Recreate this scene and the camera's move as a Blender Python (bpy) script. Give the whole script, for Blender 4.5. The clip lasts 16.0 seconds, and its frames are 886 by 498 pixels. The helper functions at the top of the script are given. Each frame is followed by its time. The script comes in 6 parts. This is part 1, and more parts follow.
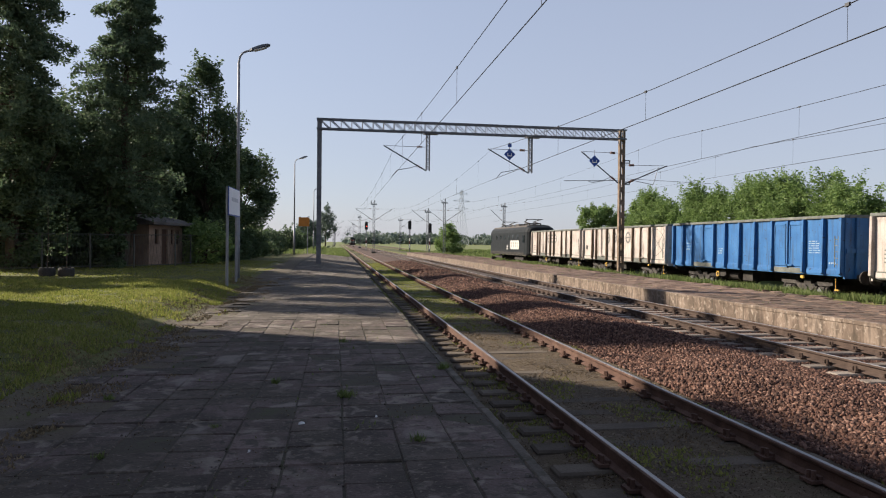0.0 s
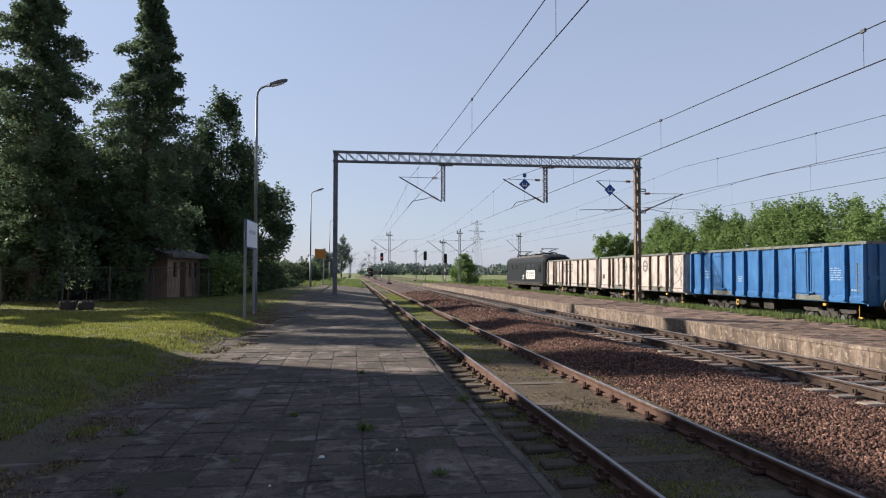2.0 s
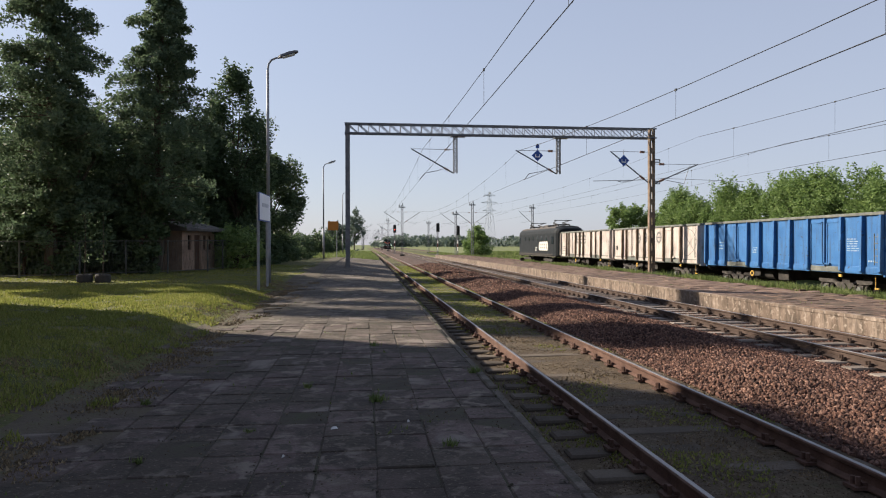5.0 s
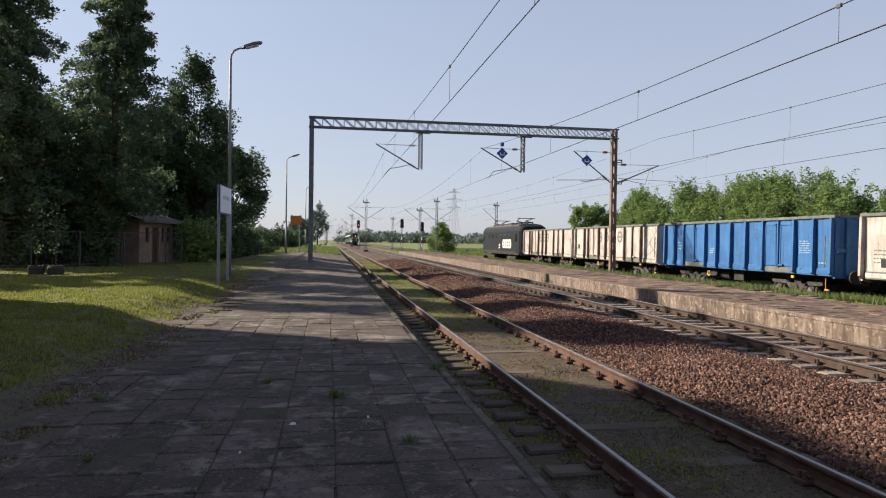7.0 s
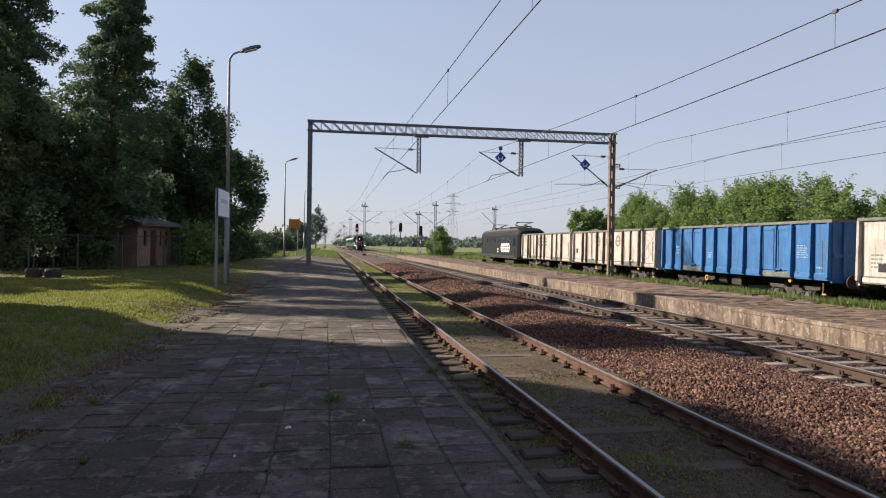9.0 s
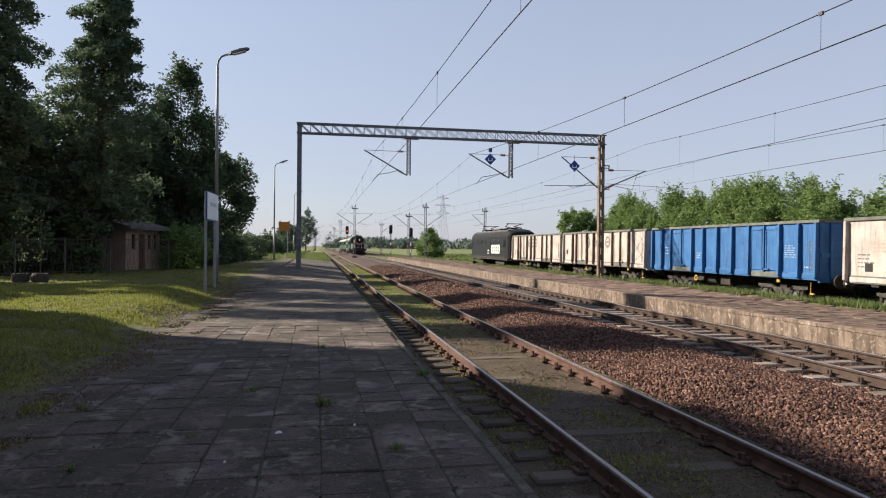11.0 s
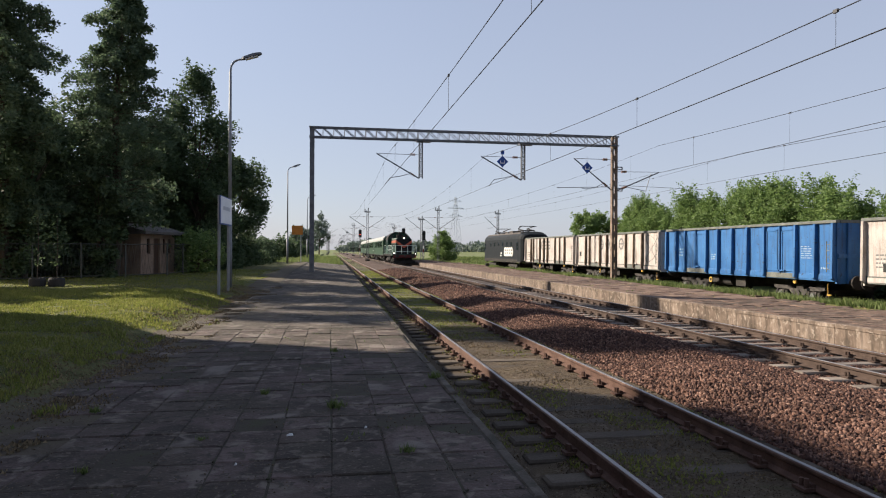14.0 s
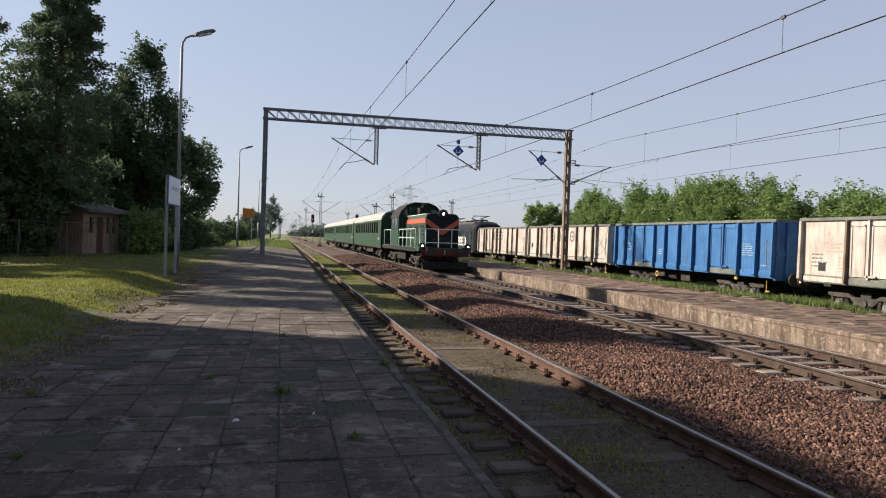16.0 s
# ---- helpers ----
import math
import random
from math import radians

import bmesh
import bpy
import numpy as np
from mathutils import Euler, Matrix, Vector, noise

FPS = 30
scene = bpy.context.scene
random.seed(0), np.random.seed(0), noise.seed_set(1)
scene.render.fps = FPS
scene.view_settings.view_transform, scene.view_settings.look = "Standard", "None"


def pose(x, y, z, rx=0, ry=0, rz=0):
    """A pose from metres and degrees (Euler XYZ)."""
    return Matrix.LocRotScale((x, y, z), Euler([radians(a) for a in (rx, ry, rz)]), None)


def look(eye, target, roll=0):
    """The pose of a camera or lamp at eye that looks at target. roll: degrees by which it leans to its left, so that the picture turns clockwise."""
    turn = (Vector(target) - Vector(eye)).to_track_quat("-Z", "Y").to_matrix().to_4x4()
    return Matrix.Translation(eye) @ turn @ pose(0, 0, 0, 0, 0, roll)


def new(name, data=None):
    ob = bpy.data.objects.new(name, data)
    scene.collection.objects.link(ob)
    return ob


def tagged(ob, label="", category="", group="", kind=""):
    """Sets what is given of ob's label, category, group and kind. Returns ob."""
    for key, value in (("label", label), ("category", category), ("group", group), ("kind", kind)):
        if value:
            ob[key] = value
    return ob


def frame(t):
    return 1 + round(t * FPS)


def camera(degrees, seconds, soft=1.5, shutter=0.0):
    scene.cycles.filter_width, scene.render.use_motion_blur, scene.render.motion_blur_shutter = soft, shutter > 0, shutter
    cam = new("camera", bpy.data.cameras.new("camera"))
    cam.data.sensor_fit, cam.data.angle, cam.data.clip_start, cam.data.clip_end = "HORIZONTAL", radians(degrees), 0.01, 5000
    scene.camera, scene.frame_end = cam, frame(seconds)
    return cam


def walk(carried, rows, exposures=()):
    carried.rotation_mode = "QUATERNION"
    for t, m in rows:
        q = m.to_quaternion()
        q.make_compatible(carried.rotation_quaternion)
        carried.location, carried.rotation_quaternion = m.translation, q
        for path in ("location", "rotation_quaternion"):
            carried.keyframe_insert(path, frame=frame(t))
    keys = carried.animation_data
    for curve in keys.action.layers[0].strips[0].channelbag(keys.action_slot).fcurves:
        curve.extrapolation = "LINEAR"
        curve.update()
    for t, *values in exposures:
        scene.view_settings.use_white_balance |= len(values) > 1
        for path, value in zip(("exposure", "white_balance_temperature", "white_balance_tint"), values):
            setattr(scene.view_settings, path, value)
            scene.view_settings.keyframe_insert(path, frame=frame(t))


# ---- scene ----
EXPO = [(0.0, 1.15, 6450, 10), (1.0, 1.13, 6250, 10), (2.5, 1.13, 6100, 10), (4.0, 1.17, 6400, 10), (7.0, 1.2, 6500, 10), (9.0, 1.2, 6500, 10),
        (11.5, 1.2, 6450, 10), (12.5, 1.17, 6300, 10), (14.0, 1.17, 6450, 10), (16.0, 1.15, 6500, 10)]
cam = camera(66.7, 16.0, soft=1.1)
walk(cam, [
    (0.0, pose(-0.000, -0.021, 1.506, 89.454, -0.589, -8.999)),
    (0.5, pose(-0.028, -0.025, 1.507, 91.613, -0.021, -11.212)),
    (1.0, pose(-0.017, -0.038, 1.521, 91.610, -0.854, -9.996)),
    (1.5, pose(-0.033, -0.018, 1.506, 91.196, -0.351, -8.614)),
    (2.0, pose(-0.035, 0.005, 1.505, 92.036, -0.073, -7.698)),
    (2.5, pose(-0.020, -0.026, 1.526, 93.120, -1.216, -9.105)),
    (3.0, pose(0.006, -0.034, 1.497, 91.371, -2.707, -7.030)),
    (3.5, pose(-0.015, -0.007, 1.516, 89.981, -1.432, -7.804)),
    (4.0, pose(-0.015, -0.006, 1.521, 89.743, 0.459, -6.171)),
    (6.5, pose(-0.004, 0.001, 1.519, 89.406, -0.836, -8.755)),
    (7.0, pose(0.000, 0.003, 1.516, 89.347, -0.751, -9.661)),
    (7.5, pose(-0.001, 0.010, 1.513, 89.436, -0.439, -9.814)),
    (8.0, pose(0.003, -0.004, 1.512, 89.434, -0.340, -9.695)),
    (8.5, pose(0.006, -0.010, 1.515, 89.519, -0.653, -9.563)),
    (9.0, pose(0.021, -0.007, 1.515, 89.677, -0.865, -9.778)),
    (11.5, pose(0.024, -0.001, 1.529, 89.925, -0.462, -10.665)),
    (12.0, pose(0.025, 0.005, 1.524, 90.221, -0.613, -9.209)),
    (12.5, pose(0.029, 0.015, 1.518, 90.430, -0.757, -8.669)),
    (13.0, pose(0.035, 0.022, 1.519, 90.690, -0.565, -9.211)),
    (13.5, pose(0.040, 0.016, 1.517, 90.358, -0.485, -9.200)),
    (14.0, pose(0.048, 0.013, 1.516, 90.080, -0.231, -9.493)),
    (14.5, pose(0.061, 0.010, 1.525, 89.519, -1.504, -12.662)),
    (15.0, pose(0.049, 0.026, 1.519, 89.306, -1.703, -14.610)),
    (15.5, pose(0.040, -0.008, 1.520, 89.073, -1.843, -12.390)),
    (16.0, pose(0.048, -0.002, 1.518, 89.138, -1.842, -13.459)),
], exposures=EXPO)

# ---- world and sun ----
SUN_ELEV = radians(31.0)
TO_SUN = Vector((-0.857 * math.cos(SUN_ELEV), 0.515 * math.cos(SUN_ELEV), math.sin(SUN_ELEV)))
world = bpy.data.worlds.new("sky")
scene.world = world
world.use_nodes = True
wn = world.node_tree
sky = wn.nodes.new("ShaderNodeTexSky")
sky.sky_type, sky.sun_disc = "NISHITA", False
sky.sun_elevation = SUN_ELEV
sky.sun_rotation = math.atan2(TO_SUN.x, TO_SUN.y)
sky.air_density, sky.dust_density, sky.ozone_density = 1.0, 0.8, 1.6
wn.nodes["Background"].inputs["Strength"].default_value = 0.07
# a bright summer haze evens the sky out
haze = wn.nodes.new("ShaderNodeMix")
haze.data_type = "RGBA"
tc = wn.nodes.new("ShaderNodeTexCoord")
sep = wn.nodes.new("ShaderNodeSeparateXYZ")
thin = wn.nodes.new("ShaderNodeMapRange")          # the haze thins towards the zenith
thin.inputs["From Min"].default_value, thin.inputs["From Max"].default_value = 0.15, 0.85
thin.inputs["To Min"].default_value, thin.inputs["To Max"].default_value = 0.74, 0.28
wn.links.new(tc.outputs["Generated"], sep.inputs[0])
wn.links.new(sep.outputs["Z"], thin.inputs["Value"])
wn.links.new(thin.outputs[0], haze.inputs["Factor"])
haze.inputs["B"].default_value = (3.3, 3.5, 4.3, 1)
wn.links.new(sky.outputs["Color"], haze.inputs["A"])
wn.links.new(haze.outputs["Result"], wn.nodes["Background"].inputs["Color"])
sun = new("sun", bpy.data.lights.new("sun", "SUN"))
sun.data.energy, sun.data.angle, sun.data.color = 5.0, radians(1.0), (1.0, 0.88, 0.72)
sun.matrix_world = look(TO_SUN * 100, (0, 0, 0))


# ---- materials ----
def mat(name, colours, scale=3.0, rough=0.85, metal=0.0, bump=0.3, fine=60.0, fine_mix=0.35, spec=0.3,
        vary=0.0, translucent=0.0, stretch=(1, 1, 1), island=False, bump_dist=0.02, streaks=None, stains=None):
    """Colours run over a coarse noise; a finer noise adds grain and relief."""
    m = bpy.data.materials.new(name)
    m.use_nodes = True
    n, l = m.node_tree.nodes, m.node_tree.links
    bsdf = n["Principled BSDF"]
    co = n.new("ShaderNodeTexCoord")
    mp = n.new("ShaderNodeMapping")
    mp.inputs["Scale"].default_value = stretch
    geo = n.new("ShaderNodeNewGeometry")
    l.new(geo.outputs["Position"] if vary == 0 else co.outputs["Object"], mp.inputs["Vector"])
    if vary > 0 and not island:
        info = n.new("ShaderNodeObjectInfo")
        add = n.new("ShaderNodeVectorMath")
        add.operation = "MULTIPLY_ADD"
        comb = n.new("ShaderNodeCombineXYZ")
        for i in range(3):
            l.new(info.outputs["Random"], comb.inputs[i])
        add.inputs[1].default_value = (97, 61, 43)
        l.new(comb.outputs[0], add.inputs[0])
        l.new(mp.outputs[0], add.inputs[2])
        vec, rnd = add.outputs[0], info.outputs["Random"]
    else:
        vec, rnd = mp.outputs[0], geo.outputs["Random Per Island"]
    big = n.new("ShaderNodeTexNoise")
    big.inputs["Scale"].default_value, big.inputs["Detail"].default_value = scale, 5
    l.new(vec, big.inputs["Vector"])
    small = n.new("ShaderNodeTexNoise")
    small.inputs["Scale"].default_value, small.inputs["Detail"].default_value = fine, 3
    l.new(vec, small.inputs["Vector"])
    mixf = n.new("ShaderNodeMix")
    mixf.inputs["Factor"].default_value = fine_mix
    l.new(big.outputs["Fac"], mixf.inputs["A"])
    l.new(small.outputs["Fac"], mixf.inputs["B"])
    fac = mixf.outputs["Result"]
    if vary > 0 or island:
        mixv = n.new("ShaderNodeMix")
        mixv.inputs["Factor"].default_value = vary if vary > 0 else 0.5
        l.new(fac, mixv.inputs["A"])
        l.new(rnd, mixv.inputs["B"])
        fac = mixv.outputs["Result"]
    ramp = n.new("ShaderNodeValToRGB")
    el = ramp.color_ramp.elements
    k = len(colours)
    lo, hi = (0.3, 0.7) if not (vary > 0.3 or island) else (0.15, 0.85)
    for i, c in enumerate(colours):
        pos = lo + (hi - lo) * i / max(1, k - 1)
        e = el[i] if i < 2 else el.new(pos)
        e.position, e.color = pos, (*c, 1)
    l.new(fac, ramp.inputs["Fac"])
    col = ramp.outputs["Color"]
    if streaks:
        # vertical runs of dirt or rust: amount, colour
        amount, sc = streaks
        mp2 = n.new("ShaderNodeMapping")
        mp2.inputs["Scale"].default_value = (5, 5, 0.5)
        l.new(co.outputs["Object"], mp2.inputs["Vector"])
        st = n.new("ShaderNodeTexNoise")
        st.inputs["Scale"].default_value, st.inputs["Detail"].default_value = 1.6, 6
        l.new(mp2.outputs[0], st.inputs["Vector"])
        r2 = n.new("ShaderNodeValToRGB")
        r2.color_ramp.elements[0].position, r2.color_ramp.elements[1].position = 0.5, 0.72
        r2.color_ramp.elements[0].color, r2.color_ramp.elements[1].color = (0, 0, 0, 1), (amount, amount, amount, 1)
        l.new(st.outputs["Fac"], r2.inputs["Fac"])
        mc = n.new("ShaderNodeMix")
        mc.data_type = "RGBA"
        mc.inputs["B"].default_value = (*sc, 1)
        l.new(r2.outputs["Color"], mc.inputs["Factor"])
        l.new(col, mc.inputs["A"])
        col = mc.outputs["Result"]
    for amount, sscale, sc, lo2, hi2 in stains or ():
        # patches of dirt or moss that run on across the pieces
        sn = n.new("ShaderNodeTexNoise")
        sn.inputs["Scale"].default_value, sn.inputs["Detail"].default_value, sn.inputs["Distortion"].default_value = sscale, 8, 0.6
        l.new(geo.outputs["Position"], sn.inputs["Vector"])
        r3 = n.new("ShaderNodeValToRGB")
        r3.color_ramp.elements[0].position, r3.color_ramp.elements[1].position = lo2, hi2
        r3.color_ramp.elements[0].color, r3.color_ramp.elements[1].color = (0, 0, 0, 1), (amount, amount, amount, 1)
        l.new(sn.outputs["Fac"], r3.inputs["Fac"])
        mc = n.new("ShaderNodeMix")
        mc.data_type = "RGBA"
        mc.inputs["B"].default_value = (*sc, 1)
        l.new(r3.outputs["Color"], mc.inputs["Factor"])
        l.new(col, mc.inputs["A"])
        col = mc.outputs["Result"]
    l.new(col, bsdf.inputs["Base Color"])
    bsdf.inputs["Roughness"].default_value = rough
    bsdf.inputs["Metallic"].default_value = metal
    bsdf.inputs["Specular IOR Level"].default_value = spec
    if bump > 0:
        b = n.new("ShaderNodeBump")
        b.inputs["Strength"].default_value, b.inputs["Distance"].default_value = bump, bump_dist
        l.new(mixf.outputs["Result"], b.inputs["Height"])
        l.new(b.outputs["Normal"], bsdf.inputs["Normal"])
    if translucent > 0:
        tr = n.new("ShaderNodeBsdfTranslucent")
        l.new(col, tr.inputs["Color"])
        ms = n.new("ShaderNodeMixShader")
        ms.inputs["Fac"].default_value = translucent
        l.new(bsdf.outputs[0], ms.inputs[1])
        l.new(tr.outputs[0], ms.inputs[2])
        l.new(ms.outputs[0], n["Material Output"].inputs["Surface"])
    return m


def glow(name, colour, strength):
    m = bpy.data.materials.new(name)
    m.use_nodes = True
    b = m.node_tree.nodes["Principled BSDF"]
    b.inputs["Base Color"].default_value = (*colour, 1)
    b.inputs["Emission Color"].default_value = (*colour, 1)
    b.inputs["Emission Strength"].default_value = strength
    return m


M_SLAB = mat("concrete_slab", [(0.036, 0.026, 0.0235), (0.078, 0.057, 0.0515), (0.135, 0.100, 0.091)], 2.6, 0.92, bump=0.9, fine=45, vary=0.1,
             stains=[(0.75, 1.4, (0.028, 0.022, 0.017), 0.47, 0.57), (0.75, 4.2, (0.16, 0.135, 0.112), 0.55, 0.63), (0.6, 0.6, (0.05, 0.04, 0.03), 0.5, 0.56), (0.7, 9.0, (0.03, 0.026, 0.02), 0.55, 0.62), (0.8, 1.1, (0.165, 0.14, 0.125), 0.6, 0.66), (0.6, 28.0, (0.15, 0.125, 0.10), 0.6, 0.66)])
M_KERB = mat("kerb_concrete", [(0.045, 0.038, 0.031), (0.08, 0.067, 0.056), (0.14, 0.12, 0.10)], 3, 0.92, bump=0.8, fine=40, stains=[(0.7, 5.0, (0.03, 0.028, 0.018), 0.5, 0.6)])
M_JOINT = mat("joint_soil", [(0.025, 0.021, 0.016), (0.05, 0.042, 0.032), (0.045, 0.05, 0.024)], 4, 0.98, bump=0.5, fine=50)
M_GRASS = mat("grass_ground", [(0.036, 0.042, 0.012), (0.072, 0.076, 0.021), (0.145, 0.12, 0.042)], 2.2, 0.95, bump=1.0, fine=30, bump_dist=0.04)
M_FIELD = mat("field_ground", [(0.06, 0.085, 0.026), (0.105, 0.125, 0.04), (0.17, 0.165, 0.075)], 0.25, 0.95, bump=0.6, fine=6, stains=[(0.6, 0.7, (0.05, 0.075, 0.022), 0.5, 0.6)])
M_SOIL = mat("track_soil", [(0.026, 0.018, 0.012), (0.062, 0.044, 0.028), (0.075, 0.056, 0.03)], 2.2, 0.97, bump=1.0, fine=45, bump_dist=0.04, stains=[(0.7, 14.0, (0.12, 0.095, 0.065), 0.55, 0.63), (0.5, 2.0, (0.055, 0.054, 0.024), 0.6, 0.66)])
M_DIRT = mat("dry_trodden_dirt", [(0.04, 0.032, 0.024), (0.08, 0.064, 0.047), (0.075, 0.075, 0.034)], 3.0, 0.97, bump=0.7, fine=40, bump_dist=0.03)
M_BALLAST = mat("ballast_bed", [(0.02, 0.012, 0.01), (0.055, 0.033, 0.026), (0.10, 0.066, 0.054)], 2.5, 0.95, bump=1.0, fine=16, fine_mix=0.6, bump_dist=0.05)
M_STONE = mat("ballast_stone", [(0.013, 0.007, 0.0055), (0.05, 0.025, 0.019), (0.115, 0.058, 0.042), (0.28, 0.175, 0.135)], 6, 0.9, bump=0.4, fine=60, island=True)
M_PEBBLE = mat("soil_pebble", [(0.045, 0.033, 0.023), (0.075, 0.055, 0.038), (0.11, 0.083, 0.058), (0.2, 0.16, 0.12)], 6, 0.95, bump=0, island=True)
M_RUST = mat("rail_rust", [(0.045, 0.025, 0.019), (0.09, 0.05, 0.038), (0.135, 0.082, 0.064)], 5, 0.85, metal=0.2, bump=0.4, fine=70)
M_RUSTDARK = mat("rail_rust_dark", [(0.03, 0.02, 0.016), (0.06, 0.04, 0.032), (0.095, 0.067, 0.054)], 5, 0.85, metal=0.2, bump=0.4, fine=70)
M_RAILTOP = mat("rail_running_surface", [(0.17, 0.165, 0.165), (0.3, 0.285, 0.285)], 4, 0.42, metal=0.9, bump=0.05, fine=80, stretch=(1, 0.05, 1))
M_SLEEPER = mat("concrete_sleeper", [(0.085, 0.068, 0.057), (0.155, 0.128, 0.109), (0.235, 0.2, 0.172)], 5, 0.93, bump=0.5, fine=50, vary=0.25)
M_WOODSLEEPER = mat("weathered_sleeper", [(0.035, 0.027, 0.02), (0.066, 0.052, 0.04), (0.105, 0.085, 0.066)], 5, 0.95, bump=0.6, fine=40, vary=0.25)
M_WALL2 = mat("platform_wall", [(0.075, 0.054, 0.042), (0.145, 0.108, 0.084), (0.26, 0.205, 0.166)], 3.4, 0.93, bump=0.7, fine=25, vary=0.12, streaks=(0.95, (0.045, 0.035, 0.028)), stretch=(1, 1, 0.35),
              stains=[(0.5, 3.2, (0.05, 0.04, 0.03), 0.5, 0.64), (0.6, 9.0, (0.34, 0.285, 0.24), 0.56, 0.66)])
M_PAVE2 = mat("platform_paver", [(0.065, 0.041, 0.032), (0.125, 0.082, 0.062), (0.19, 0.135, 0.105)], 2.5, 0.92, bump=0.5, fine=40, vary=0.2, stains=[(0.7, 1.3, (0.05, 0.04, 0.03), 0.5, 0.62), (0.7, 5.0, (0.05, 0.037, 0.028), 0.52, 0.6)])
M_STEEL = mat("grey_painted_steel", [(0.07, 0.075, 0.085), (0.12, 0.125, 0.14), (0.17, 0.17, 0.18)], 4, 0.6, metal=0.3, bump=0.15, fine=50)
M_GALV = mat("galvanised_steel", [(0.16, 0.165, 0.18), (0.25, 0.255, 0.27)], 4, 0.6, metal=0.3, bump=0.1, fine=60)
M_POSTRUST = mat("rusty_post_paint", [(0.075, 0.055, 0.04), (0.155, 0.112, 0.082), (0.24, 0.19, 0.145)], 3, 0.8, metal=0.1, bump=0.3, fine=40)
M_WIRE = mat("copper_wire", [(0.03, 0.032, 0.035), (0.06, 0.06, 0.065)], 4, 0.6, metal=0.5, bump=0)
M_INSUL = mat("insulator", [(0.12, 0.06, 0.04), (0.2, 0.1, 0.06)], 4, 0.3, bump=0)
M_BLUE = mat("blue_wagon_paint", [(0.016, 0.082, 0.225), (0.027, 0.114, 0.288), (0.046, 0.15, 0.345)], 1.5, 0.55, bump=0.12, fine=25, vary=0.05, streaks=(0.6, (0.03, 0.045, 0.075)), stains=[(0.7, 9.0, (0.035, 0.03, 0.03), 0.64, 0.68)])
M_WHITE = mat("dirty_white_wagon_paint", [(0.22, 0.19, 0.172), (0.385, 0.342, 0.318), (0.485, 0.435, 0.408)], 1.3, 0.65, bump=0.15, fine=25, vary=0.05, streaks=(0.6, (0.14, 0.10, 0.075)))
M_TOPRAIL = mat("weathered_top_rail", [(0.06, 0.064, 0.06), (0.11, 0.116, 0.106), (0.175, 0.18, 0.165)], 3, 0.75, bump=0.3, fine=30)
M_UNDER = mat("underframe_grime", [(0.018, 0.016, 0.015), (0.036, 0.032, 0.029), (0.065, 0.056, 0.05)], 4, 0.8, metal=0.2, bump=0.4, fine=40)
M_BOGIE = mat("bogie_grime", [(0.018, 0.017, 0.016), (0.045, 0.04, 0.037), (0.105, 0.094, 0.085)], 5, 0.75, metal=0.2, bump=0.4, fine=40)
M_WHEEL = mat("wheel_steel", [(0.02, 0.018, 0.016), (0.05, 0.043, 0.038)], 6, 0.7, metal=0.4, bump=0.2, fine=40)
M_YELLOW = mat("yellow_paint", [(0.38, 0.22, 0.04), (0.5, 0.31, 0.06)], 4, 0.6, bump=0.1)
M_MARK = mat("white_marking", [(0.62, 0.60, 0.56), (0.75, 0.73, 0.70)], 6, 0.7, bump=0)
M_MARKPALE = mat("faded_pale_marking", [(0.13, 0.21, 0.32), (0.3, 0.36, 0.43)], 6, 0.7, bump=0)
M_SOOT = mat("sooty_black_steel", [(0.008, 0.008, 0.008), (0.018, 0.017, 0.016), (0.03, 0.027, 0.025)], 3, 0.8, bump=0.2, fine=30, spec=0.15)
M_MARKGREY = mat("grey_marking", [(0.10, 0.10, 0.10), (0.17, 0.165, 0.16)], 6, 0.7, bump=0)
M_MARKRED = mat("faded_red_marking", [(0.36, 0.23, 0.19), (0.42, 0.29, 0.25)], 6, 0.7, bump=0)
M_BLACKLOCO = mat("black_loco_paint", [(0.006, 0.008, 0.010), (0.010, 0.013, 0.016), (0.018, 0.021, 0.025)], 2, 0.65, bump=0.08, fine=30, spec=0.12)
M_LOCOROOF = mat("loco_roof", [(0.035, 0.03, 0.027), (0.065, 0.056, 0.05), (0.10, 0.087, 0.077)], 2, 0.8, bump=0.2, fine=30)
M_GREEN = mat("dark_green_paint", [(0.005, 0.026, 0.018), (0.009, 0.04, 0.027), (0.016, 0.055, 0.037)], 2, 0.55, bump=0.08, fine=30, spec=0.25)
M_COACHGREEN = mat("coach_green_paint", [(0.008, 0.03, 0.014), (0.013, 0.045, 0.021), (0.022, 0.062, 0.03)], 1.5, 0.42, bump=0.06, fine=30, streaks=(0.35, (0.03, 0.028, 0.02)))
M_ORANGE = mat("orange_stripe", [(0.3, 0.06, 0.03), (0.4, 0.09, 0.048)], 3, 0.55, bump=0.05)
M_REDBEAM = mat("red_buffer_beam", [(0.06, 0.012, 0.01), (0.12, 0.018, 0.016)], 4, 0.65, bump=0.2)
M_COACHROOF = mat("silver_coach_roof", [(0.2, 0.2, 0.19), (0.28, 0.28, 0.265), (0.36, 0.36, 0.345)], 1.5, 0.55, metal=0.1, bump=0.1, fine=20, streaks=(0.4, (0.14, 0.12, 0.1)))
M_GLASS = mat("dark_window_glass", [(0.012, 0.016, 0.02), (0.02, 0.026, 0.03)], 2, 0.08, bump=0, spec=0.6)
M_PANE = bpy.data.materials.new("clear_coach_glass")
M_PANE.use_nodes = True
_n, _l = M_PANE.node_tree.nodes, M_PANE.node_tree.links
_tr, _gl, _mx = _n.new("ShaderNodeBsdfTransparent"), _n.new("ShaderNodeBsdfGlossy"), _n.new("ShaderNodeMixShader")
